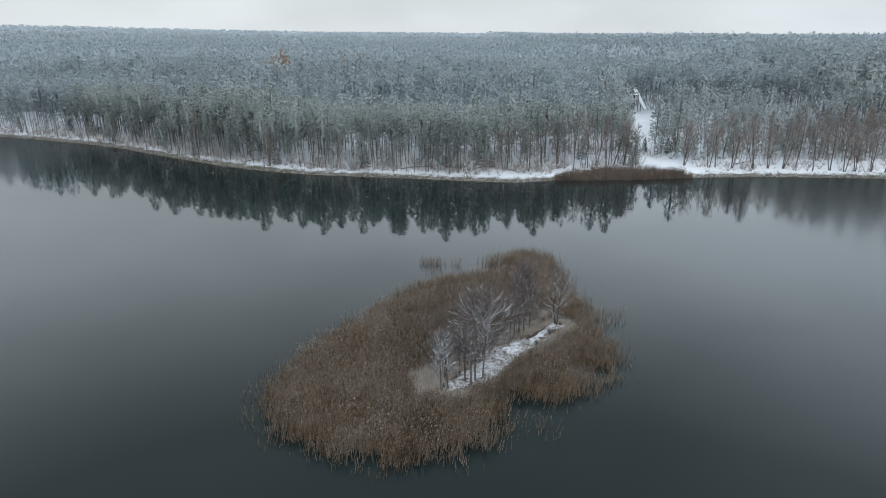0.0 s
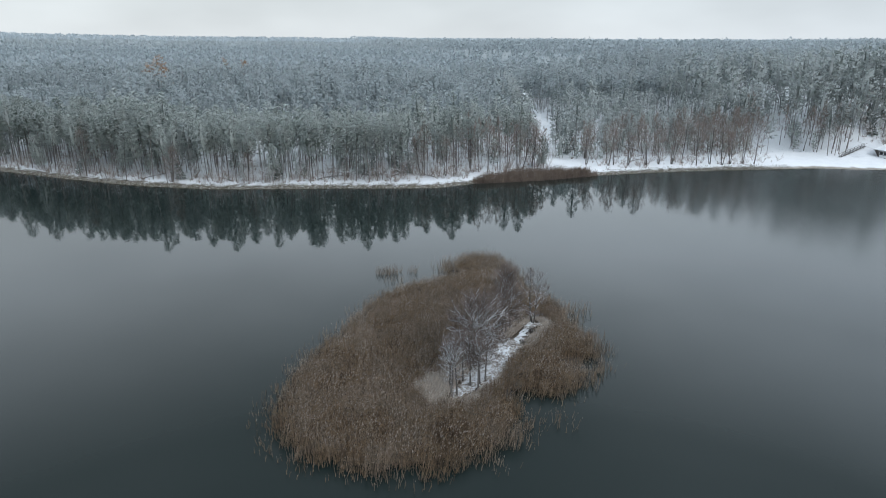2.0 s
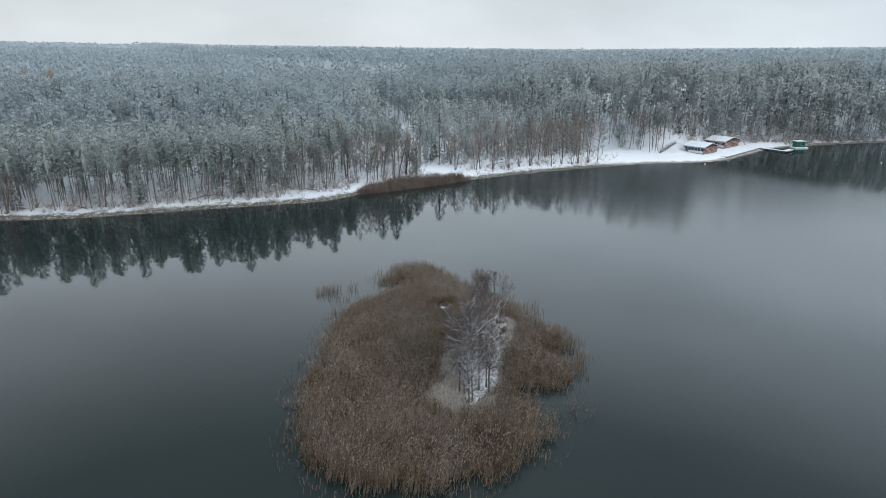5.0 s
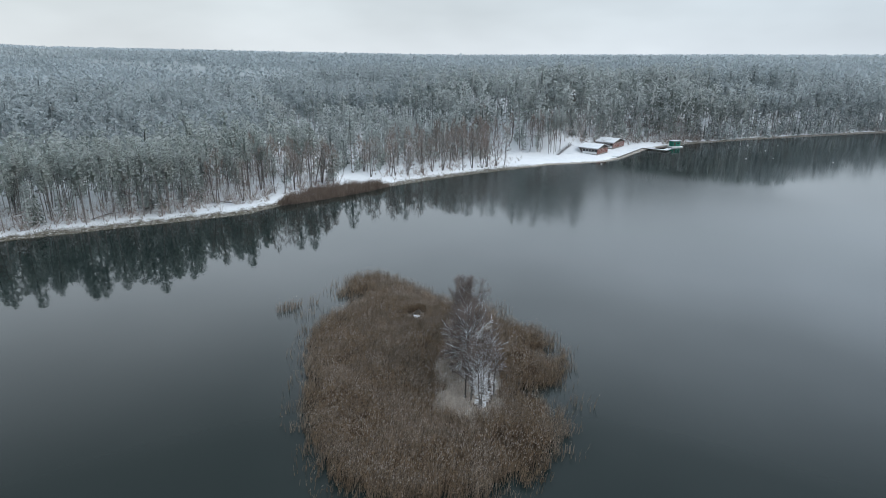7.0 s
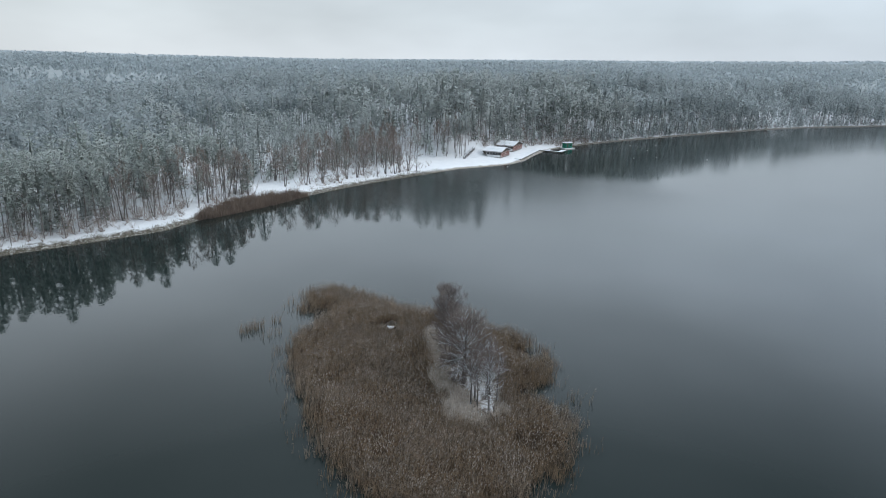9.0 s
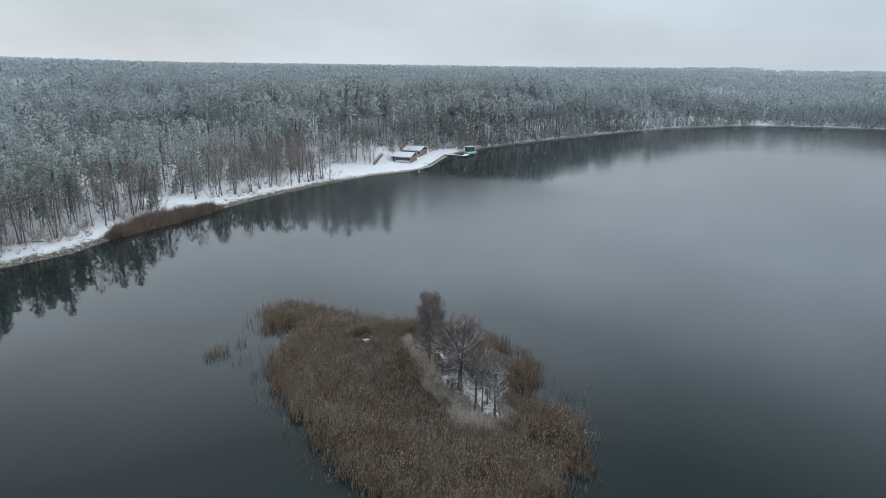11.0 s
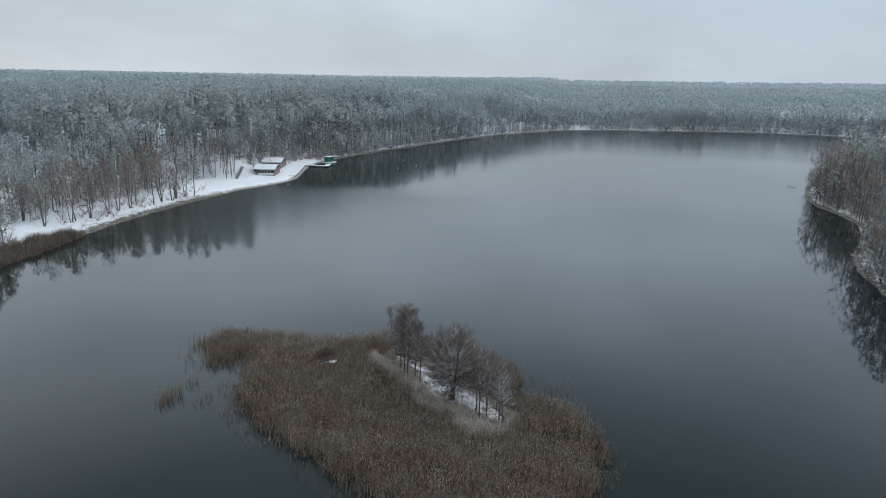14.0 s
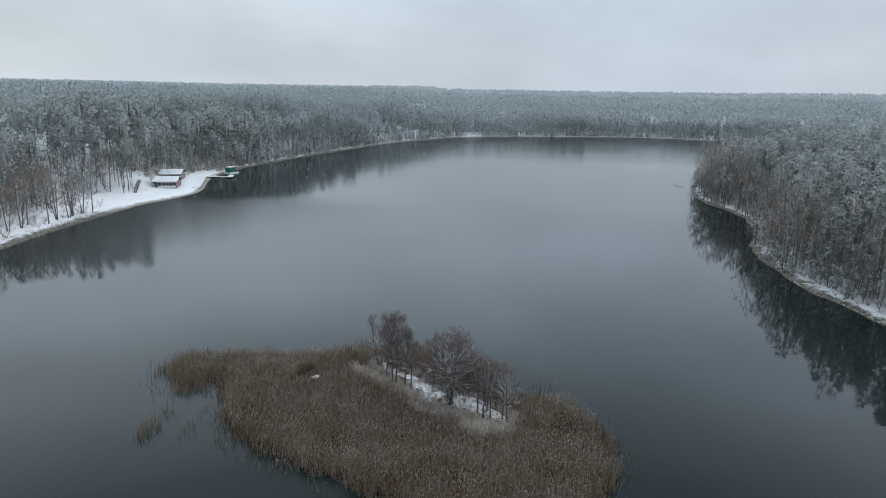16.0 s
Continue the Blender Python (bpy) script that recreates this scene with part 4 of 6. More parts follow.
def spruce_geo(h, tiers, nb, width=2.2, snow=0.4):
    tr = tube([(0, 0, -0.3), (0, 0, h * 0.5), (0, 0, h * 0.98)], [0.011 * h, 0.007 * h, 0.02], 5)
    base, way, sn = [], [], []
    for i in range(tiers):
        t = i / tiers
        z, rad = h * (0.08 + 0.9 * t), width * (1 - t) + 0.15
        for j in range(nb):
            a = rng.uniform(0, 6.28)
            q = rng.uniform(0.15, 1.0)
            base.append((math.cos(a) * rad * q * 0.6, math.sin(a) * rad * q * 0.6, z))
            way.append((math.cos(a) * rad * 0.5, math.sin(a) * rad * 0.5, rng.uniform(-0.35, 0.05)))
            sn.append(rng.random() < snow)
    base, way, sn = np.array(base), np.array(way), np.array(sn)
    g = blades(base, way, rng.uniform(0.3, 0.6, len(base)))
    b2, w2 = base[sn] + [0, 0, 0.1], way[sn]
    side = np.column_stack([-w2[:, 1], w2[:, 0], np.zeros(len(w2))])
    side /= np.linalg.norm(side, axis=1)[:, None] / 0.2
    v = np.stack([b2 - side, b2 + side, b2 + w2 * 0.95], 1).reshape(-1, 3)
    return tr, merged([g, (v, np.arange(len(v)).reshape(-1, 3), np.full(len(b2), 1))])


# trees on the islet
P_ISLE = lambda x, y, turn=0: pose(x, y, float(isle_z(np.array([x]), np.array([y]))[0]), 0, 0, turn)
main = grown_tree("broad_tree", "broad bare twin-stemmed tree with snow-lined branches on the islet", height=11.9, stems=2, fork=0.10, limbs=60, subs=9, twigs=44, trunk_r=0.32, first=0.22, reach=0.66, crown_r=0.43, low=-10, high=70, rise=0.012, crook=0.14, snow=1.0, twig_r=0.0092, snow_r=0.060, twig_len=0.85, foot=-0.06)
main.matrix_basis = P_ISLE(4.5, 76.5)
slim = [grown_tree("bare_alder", "slim bare brown alder in a clump on the islet", group="trees on the islet", height=h, limbs=36, subs=6, twigs=tw, trunk_r=0.13, first=fi, crown_r=cr_, low=12, high=70, rise=0.04, snow=sn, twig_r=0.008, snow_r=0.030, twig_len=0.7, foot=0.0, peak=0.1) for h, cr_, sn, fi, tw in ((12.1, 0.26, 0.75, 0.16, 36), (9.8, 0.27, 0.6, 0.2, 28), (8.8, 0.28, 0.95, 0.28, 8), (8.2, 0.25, 0.5, 0.42, 9))]
for ob, (x, y) in zip(slim, ((10.3, 84.6), (9.5, 83.2), (0.1, 69.2), (2.3, 71.2))):
    ob.matrix_basis = P_ISLE(x, y)
for k, x, y, turn in ((3, -0.3, 71.9, 190), (3, -0.1, 70.9, 250), (3, 1.6, 72.6, 20), (0, 11.1, 85.3, 130), (1, 12.0, 86.2, 300), (2, -0.7, 68.7, 280), (3, 3.6, 71.4, 330), (3, 8.8, 82.3, 100), (2, 4.6, 72.4, 200), (3, 3.0, 69.9, 60)):
    copy_thing(slim[k], P_ISLE(x, y, turn))
wide = grown_tree("bare_willow", "bare low-branched tree with snowy boughs at the islet's end", group="trees on the islet", height=9.6, stems=2, fork=0.2, limbs=26, subs=6, twigs=18, trunk_r=0.15, first=0.08, crown_r=0.30, low=8, high=70, rise=0.05, snow=0.9, twig_r=0.0095, snow_r=0.024, foot=0.04)
wide.matrix_basis = P_ISLE(16.2, 87.7)

# ---- woods ----
CLEARINGS = ((70, 206, 8, 9), (66, 222, 4.2, 13), (72, 244, 4.8, 15), (78, 266, 6.2, 16), (83, 288, 9, 16), (87, 310, 11, 12), (158, 204, 16, 11), (176, 203, 18, 9), (160, 224, 6, 14), (154, 240, 5, 12), (167, 238, 5, 11), (205, 202, 22, 8.5), (228, 201, 12, 7), (253, 263, 4.5, 4.5), (243, 257.5, 5, 3.5), (580, 46, 9, 9))


def woods_here(x, y):
    sd = signed_distance(LAKE, x, y)
    ok = (sd > np.where(y < 20, 0.7, 2.6 + 1.2 * wobble(x, y, 7.0))) & (wobble(x, y, 17.0, 4.0) < 0.80)
    ok &= ~((x > 62) & (x < 146) & (y > 150) & (sd < 24 + 5 * wobble(x, y, 13.0)))
    ok &= ~((x > 138) & (x < 250) & (y > 150) & (sd < np.where(x < 188, 17, 12)))
    ok &= ~((x > 10) & (x < 62) & (y > 150) & (sd < 10.5 + 2.5 * wobble(x, y, 6.0)))
    ok &= ~((x > -62) & (x <= 10) & (y > 150) & (sd < 4.8))
    for cx, cy, rx, ry in CLEARINGS:
        ok &= np.hypot((x - cx) / rx, (y - cy) / ry) > 1
    return ok, sd


def jittered(x0, x1, y0, y1, step):
    gx, gy = np.meshgrid(np.arange(x0, x1, step), np.arange(y0, y1, step))
    x, y = gx.ravel() + rng.uniform(-0.45, 0.45, gx.size) * step, gy.ravel() + rng.uniform(-0.45, 0.45, gx.size) * step
    return x, y


x, y = jittered(-420, 760, -420, 640, 4.7)
more = jittered(-190, 70, 185, 310, 6.2)
cape = jittered(15, 300, -150, -2, 5.6)
x, y = np.concatenate([x, more[0], cape[0]]), np.concatenate([y, more[1], cape[1]])
added = np.arange(len(x)) >= len(x) - len(cape[0])
ok, sd = woods_here(x, y)
ok[len(x) - len(more[0]) - len(cape[0]):] &= sd[len(x) - len(more[0]) - len(cape[0]):] < 48
r = np.hypot(x + 20, y - 40)
az = np.degrees(np.arctan2(x + 20, y - 40))
ok &= (sd < 250) & (r < 440) & (az > -62) & (az < 150)
ok &= ~((x < 62) & (y > 150) & (sd < 30) & (rng.random(len(x)) < 0.20))
ok &= ~((x > 192) & (x < 430) & (y > 100) & (sd < 95) & (sd > 6) & (rng.random(len(x)) < 0.27))
x, y, sd, r, added = x[ok], y[ok], sd[ok], r[ok], added[ok]
ok = ~added | ((sd > 9) & (sd < 40) & (rng.random(len(x)) < 0.75))
x, y, sd, r, added = x[ok], y[ok], sd[ok], r[ok], added[ok]
birch_zone = ((x > 78) & (x < 185) & (y > 180) & (sd < 52)) | ((y < 0) & (sd < 30)) | ((x > 15) & (x < 78) & (y > 180) & (sd < 32))
is_birch = birch_zone & ~added & (rng.random(len(x)) < np.where(y < 0, np.where(sd < 14, 0.9, 0.32), np.where(x > 78, np.where(sd < 36, 0.5, 0.25), 0.25)))

# single pines along the near shores
front = np.nonzero(~is_birch & ~added & (((x > -170) & (x < 62) & (y > 150) & (sd < 25)) | ((y < 0) & (x < 220) & (sd < 34))))[0]
front = front[np.argsort(sd[front])][:300]
pines = []
for h, cf, w in ((21.0, 0.48, 2.6), (19.0, 0.52, 2.3), (22.0, 0.54, 2.7), (17.0, 0.34, 2.5), (20.0, 0.44, 2.9), (12.5, 0.18, 2.2)):
    t, c = pine_geo(h, 66, 14, 5, 4, cf, w * 1.12, 0.82, 0.24, limbs=24, point=0.15, up=0.3, mats=(0, 0))
    root = tagged(new("pine_tree"), "tall snow-dusted scots pine with bare stem on the snowy lakeshore", "tree", "pines along the shore")
    tri_mesh("trunk", t, [M_PBARK], root, True)
    c, soft = crown_normals(c, -1)
    tri_mesh("crown", c, [M_NEEDLE], root, normals=soft)
    pines.append(root)
dark_pines = []
for h, cf, w in ((17.0, 0.30, 2.7), (20.0, 0.42, 3.0), (12.5, 0.18, 2.3), (22.0, 0.55, 2.6)):
    t, c = pine_geo(h, 66, 14, 5, 4, cf, w * 1.12, 0.82, 0.24, limbs=24, point=0.25, up=0.25, mats=(0, 0))
    root = tagged(new("pine_tree"), "dark green broad pine with snow on its boughs by the lake", "tree", "dark pines by the lake")
    tri_mesh("trunk", t, [M_PBARK], root, True)
    c, soft = crown_normals(c, -1)
    tri_mesh("crown", c, [M_DEEP], root, normals=soft)
    dark_pines.append(root)
unset = list(dark_pines)
zs = land_z(x[front], y[front], sd[front])
for n, i in enumerate(front):
    k = int(rng.choice(6, p=(0.22, 0.22, 0.2, 0.12, 0.16, 0.08) if y[i] > 0 else (0.1, 0.05, 0.1, 0.35, 0.25, 0.15)))
    m = pose(x[i], y[i], zs[n], rng.normal(0, 1.5), rng.normal(0, 1.5), rng.uniform(0, 360))
    m = m @ Matrix.Scale((rng.uniform(1.0, 1.22) if y[i] < 0 else rng.uniform(0.87, 0.95) * (1.14 if x[i] < -70 else 1.04 if x[i] < -20 else 1.0)), 4)
    if n < 6:
        pines[n].matrix_basis = m
    elif y[i] < 0 and unset:
        unset.pop().matrix_basis = m
    elif y[i] < 0:
        copy_thing(dark_pines[int(rng.choice(3, p=(0.4, 0.35, 0.25)))], m)
    else:
        copy_thing(pines[k], m)

rest = np.setdiff1d(np.nonzero(~is_birch)[0], front)


def stand(name, idx, templates, label, mats, lo=0.74, hi=1.18, wood=0):
    k = len(idx)
    p = np.column_stack([x[idx], y[idx], land_z(x[idx], y[idx], sd[idx])])
    size = rng.uniform(lo, hi, k) * (1 + 0.15 * wobble(x[idx], y[idx], 24.0, 1.0) + 0.13 * wobble(x[idx], y[idx], 70.0, 5.0))
    size *= np.where((x[idx] > 70) & (x[idx] < 142) & (y[idx] > 195) & (y[idx] < 285), 1.3 if name.startswith("young") else 0.78, 1.0)
    size *= np.where((x[idx] > 148) & (x[idx] < 430) & (y[idx] > 110) & (y[idx] < 320) & (sd[idx] < 95), 1.28, 1.0)
    size *= np.where((y[idx] < 0) & (x[idx] > 20) & (x[idx] < 340), np.where(sd[idx] < 25, 1.2, 1.0), 1.0)
    size = np.where((x[idx] < 62) & (y[idx] > 150) & (sd[idx] < 40), np.where(x[idx] < -70, 1.08, np.where(x[idx] < -20, 0.97, 0.92)) + 0.2 * (size - 0.93), size)
    size = np.minimum(size, np.where(y[idx] < 0, 1.36, np.where((x[idx] > 148) & (x[idx] < 430), 1.38, 1.12)))
    size = np.where((y[idx] > 60) & (np.hypot(x[idx], y[idx] - 40) < 520), np.minimum(size, np.maximum(0.45, (np.where(sd[idx] < 60, 40.0, 38.0) + 1.5 * wobble(x[idx], y[idx], 30.0) - p[:, 2]) / 22)), size)
    which, turn = rng.integers(len(templates), size=k), rng.uniform(0, 6.28, k)
    if wood is None:
        return tagged(tri_mesh(name, scattered(templates, p, which, turn, size), mats), label, "woods", kind="stuff")
    pairs = [crown_normals(t, wood) for t in templates]
    g = scattered([a for a, _ in pairs], p, which, turn, size)
    soft = scattered([(n, a[1], a[2]) for a, n in pairs], p * 0, which, turn, np.ones(k))[0]
    return tagged(tri_mesh(name, g, mats, normals=soft), label, "woods", kind="stuff")


near = rest[(r[rest] < 250) & (sd[rest] < 50)]
rest = np.setdiff1d(rest, near)
T = [merged(pine_geo(h, 30, 8, 3, 2, cf - 0.02, w * 1.42, 1.0, 0.40, limbs=3, point=0.08, up=0.28)) for h, cf, w in ((21, 0.50, 2.3), (19, 0.52, 2.1), (22, 0.54, 2.4), (17, 0.40, 2.2), (20, 0.46, 2.6), (18, 0.5, 2.0))]
deep = ((x > 62) & (x < 320) & (y > 150) & (sd < 95)) | (y < 0)
stand("pine_wood", near[~deep[near]], T, "dense stand of snow-dusted scots pines behind the shore", [M_PBARK, M_NEEDLE])
stand("dark_pine_wood", near[deep[near]], T, "dark stand of lightly dusted scots pines behind the beach", [M_PBARK, M_DEEP])
T = [merged(pine_geo(h, 18, 6, 3, 1, cf - 0.03, w * 1.5, 1.35, 0.60, point=0.1, up=0.3)) for h, cf, w in ((21, 0.55, 2.3), (19, 0.58, 2.1), (22, 0.55, 2.4), (17, 0.45, 2.2), (23.5, 0.55, 2.1), (15, 0.35, 2.1))]
stand("pine_wood", rest[~deep[rest]], T, "wide snow-dusted pine forest", [M_HAZEBARK, M_MID])
stand("dark_pine_wood", rest[deep[rest]], T, "dark lightly dusted pine forest on the rising ground", [M_HAZEBARK, M_DEEP])

# young conifers below the tall ones, thickest at the wood's edge
keep_x, keep_y, keep_sd = x, y, sd
x, y = jittered(-260, 470, -130, 300, 5.2)
ok, sd = woods_here(x, y)
behind = (x > 58) & (x < 150) & (y > 150)
ok &= (sd > np.where(y < 0, 0.8, 5)) & (sd < 75) & (rng.random(len(x)) < np.where((behind & (sd < 48)) | (y < 0), 0.95, np.where(x < 64, 0.10, np.where(x > 190, 0.55, 0.35)))) & (np.hypot(x + 20, y - 40) < 500)
x, y, sd = x[ok], y[ok], sd[ok]
T = [merged(pine_geo(h, 14, 6, 3, 1, 0.08, w, 1.0, 0.45, point=0.75, up=0.3)) for h, w in ((7.5, 1.9), (5.0, 1.6), (9.5, 2.1))]
stand("young_pine_thicket", np.nonzero(y > 0)[0], T, "thicket of snow-dusted young pines below the tall trees", [M_PBARK, M_NEEDLE])
stand("young_pine_thicket", np.nonzero(y <= 0)[0], T, "dark thicket of young pines crowding the cape's waterline", [M_PBARK, M_DEEP])
x, y, sd = keep_x, keep_y, keep_sd

# birches and alders among the pines
def joined_bare(frosted=0.0, **how):
    t, b, w, s = bare_tree_geo(**how)
    white = np.repeat(rng.random(len(w[1]) // 3) < frosted, 3)
    parts = [t, b, (w[0], w[1], w[2] + 1 + white)]
    if s is not None:
        parts.append((s[0], s[1], s[2] + 2))
    return merged(parts)


bi = np.nonzero(is_birch)[0]
TB = [joined_bare(height=h, limbs=11, subs=3, twigs=18, trunk_r=0.10, first=0.25, twig_r=0.034, crown_r=0.19, snow=0.0, lite=True, peak=1.6, twig_len=0.07) for h in (17, 15, 19)]
TS = [joined_bare(0.13, height=h, limbs=11, subs=3, twigs=12, trunk_r=0.12, first=0.05, twig_r=0.042, crown_r=0.26, snow=0.0, lite=True, peak=1.3, twig_len=0.085) for h in (17, 10, 20)]
red = bi[(y[bi] > 0)]
stand("birch_wood", red, TB, "bare reddish-brown birches behind the snowy shore", [M_DBARK, M_TWIGRED, M_TSNOW], wood=None)
stand("alder_wood", bi[y[bi] < 0], TS, "bare alders with snow-lined twigs on the cape", [M_DBARK, M_TWIGRED, M_TSNOW], wood=None)

# woods further off, paler and bluer ring by ring: haze in the needle colours
def ring_points(k, r0, r1, a0, a1):
    rr, aa = rng.uniform(r0, r1, k), np.radians(rng.uniform(a0, a1, k))
    return -20 + rr * np.sin(aa), 40 + rr * np.cos(aa)


x, y = ring_points(23000, 330, 1350, -52, 142)
ok, sd = woods_here(x, y)
r = np.hypot(x + 20, y - 40)
ok &= (r > 440) | (sd > 250)
x, y, sd, r = x[ok], y[ok], sd[ok], r[ok]
edge = np.nonzero(sd < 75)[0]
inner = np.nonzero(sd >= 75)[0]
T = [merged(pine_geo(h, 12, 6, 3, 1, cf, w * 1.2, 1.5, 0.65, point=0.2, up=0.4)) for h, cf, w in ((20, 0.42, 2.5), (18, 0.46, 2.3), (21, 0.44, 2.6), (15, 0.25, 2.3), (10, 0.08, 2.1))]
stand("shore_wood", edge, T, "snow-dusted pines along the far lakeshore", [M_HAZEBARK, M_MID])
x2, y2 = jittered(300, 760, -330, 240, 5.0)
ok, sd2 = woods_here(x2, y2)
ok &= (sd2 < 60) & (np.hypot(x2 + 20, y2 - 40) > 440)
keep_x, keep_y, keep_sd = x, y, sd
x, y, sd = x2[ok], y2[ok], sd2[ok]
stand("shore_wood", np.arange(len(x)), T, "snow-dusted pines along the far lakeshore", [M_HAZEBARK, M_MID])
x2, y2 = jittered(280, 660, -300, 200, 3.4)
sd2 = signed_distance(LAKE, x2, y2)
ok = (sd2 > 1.4) & (sd2 < 8) & (wobble(x2, y2, 14.0, 2.0) < 0.55) & (np.hypot(x2 - 580, y2 - 46) > 9) & (np.hypot(x2 + 20, y2 - 40) > 320)
x, y, sd = x2[ok], y2[ok], sd2[ok]
stand("shore_thicket", np.arange(len(x)), [merged(pine_geo(h, 9, 5, 3, 1, 0.05, w, 1.2, 0.5, point=0.4, up=0.3)) for h, w in ((6, 1.9), (9, 2.2), (4, 1.7))], "low snow-dusted thicket along the far waterline", [M_HAZEBARK, M_MID])
x, y, sd = keep_x, keep_y, keep_sd
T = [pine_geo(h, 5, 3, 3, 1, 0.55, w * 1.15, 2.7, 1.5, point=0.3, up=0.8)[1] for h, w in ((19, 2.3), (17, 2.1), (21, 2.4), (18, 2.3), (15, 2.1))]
stand("far_wood", inner, T, "haze-coloured snow-dusted pine forest stretching into the distance", [M_HAZEBARK, M_HAZY], 0.85, 1.12)
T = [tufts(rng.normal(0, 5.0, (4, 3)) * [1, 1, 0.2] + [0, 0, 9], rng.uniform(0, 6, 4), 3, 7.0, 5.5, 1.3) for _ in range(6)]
for k, r0, r1, m in ((12000, 1330, 2500, M_HAZIER), (10000, 2480, 4500, M_HAZIEST)):
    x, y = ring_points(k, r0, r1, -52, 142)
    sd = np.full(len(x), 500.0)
    stand("distant_wood", np.arange(len(x)), T, "haze-coloured distant forest up to the horizon", [m], wood=-1)

# ---- details of the shore ----
M_CONC = material("weathered_concrete", [(0.3, (0.13, 0.13, 0.125)), (0.7, (0.30, 0.295, 0.285))], 0.8, fine=(5.0, 0.4), bump=0.3)
M_RED = material("dark_red_boards", [(0.3, (0.13, 0.052, 0.040)), (0.7, (0.23, 0.095, 0.07))], 1.5, fine=(9.0, 0.4), stretch=(1, 1, 0.2))
M_WHITE = material("white_painted_wood", [(0.3, (0.58, 0.59, 0.60)), (0.7, (0.76, 0.77, 0.77))], 1.2, fine=(6.0, 0.3))
M_DARKW = material("dark_old_timber", [(0.3, (0.035, 0.031, 0.028)), (0.7, (0.11, 0.095, 0.082))], 1.5, fine=(8.0, 0.4), stretch=(1, 1, 0.3))
M_PLANK = material("grey_planks", [(0.3, (0.12, 0.11, 0.10)), (0.7, (0.27, 0.25, 0.23))], 1.5, fine=(8.0, 0.4))
M_GREEN = material("green_painted_boards", [(0.3, (0.012, 0.135, 0.095)), (0.7, (0.03, 0.21, 0.15))], 1.2, fine=(7.0, 0.3))
M_PANE = material("dark_window_glass", [(0.3, (0.02, 0.022, 0.025)), (0.7, (0.035, 0.04, 0.045))], 0.6, rough=0.08, spec=0.5)
M_BRICK = material("ochre_brick", [(0.3, (0.26, 0.15, 0.08)), (0.7, (0.42, 0.27, 0.15))], 0.9, fine=(6.0, 0.4))
M_BUOY = material("white_plastic", [(0.3, (0.70, 0.71, 0.71)), (0.7, (0.80, 0.81, 0.81))], 2.0, rough=0.4)
M_REDPAINT = material("red_paint", [(0.3, (0.45, 0.045, 0.035)), (0.7, (0.60, 0.08, 0.06))], 1.5, rough=0.45)


def part(name, bm, mat, parent=None, label=""):
    me = bpy.data.meshes.new(name)
    bm.to_mesh(me)
    bm.free()
    me.materials.append(mat)
    ob = new(name, me)
    if parent:
        ob.parent = parent
    if label:
        ob["label"] = label
    return ob


def box(cx, cy, cz, sx, sy, sz, bevel=0.02, turn=0.0, tilt=0.0, bm=None):
    """A box by its middle and size, edges taken off."""
    bm = bm or bmesh.new()
    g = bmesh.ops.create_cube(bm, size=1.0)
    bmesh.ops.transform(bm, matrix=pose(cx, cy, cz, 0, tilt, turn) @ Matrix.Diagonal((sx, sy, sz, 1)), verts=g["verts"])
    if bevel:
        edges = [e for e in bm.edges if all(v in g["verts"] for v in e.verts)]
        bmesh.ops.bevel(bm, geom=edges, offset=bevel, segments=1, affect="EDGES")
    return bm


def prism(profile, y0, y1):
    """A solid with an outline in x and z, drawn along y."""
    bm = bmesh.new()
    a = [bm.verts.new((x, y0, z)) for x, z in profile]
    b = [bm.verts.new((x, y1, z)) for x, z in profile]
    n = len(a)
    bm.faces.new(a)
    bm.faces.new(b[::-1])
    for i in range(n):
        bm.faces.new((a[i], b[i], b[(i + 1) % n], a[(i + 1) % n]))
    bmesh.ops.recalc_face_normals(bm, faces=bm.faces)
    return bm


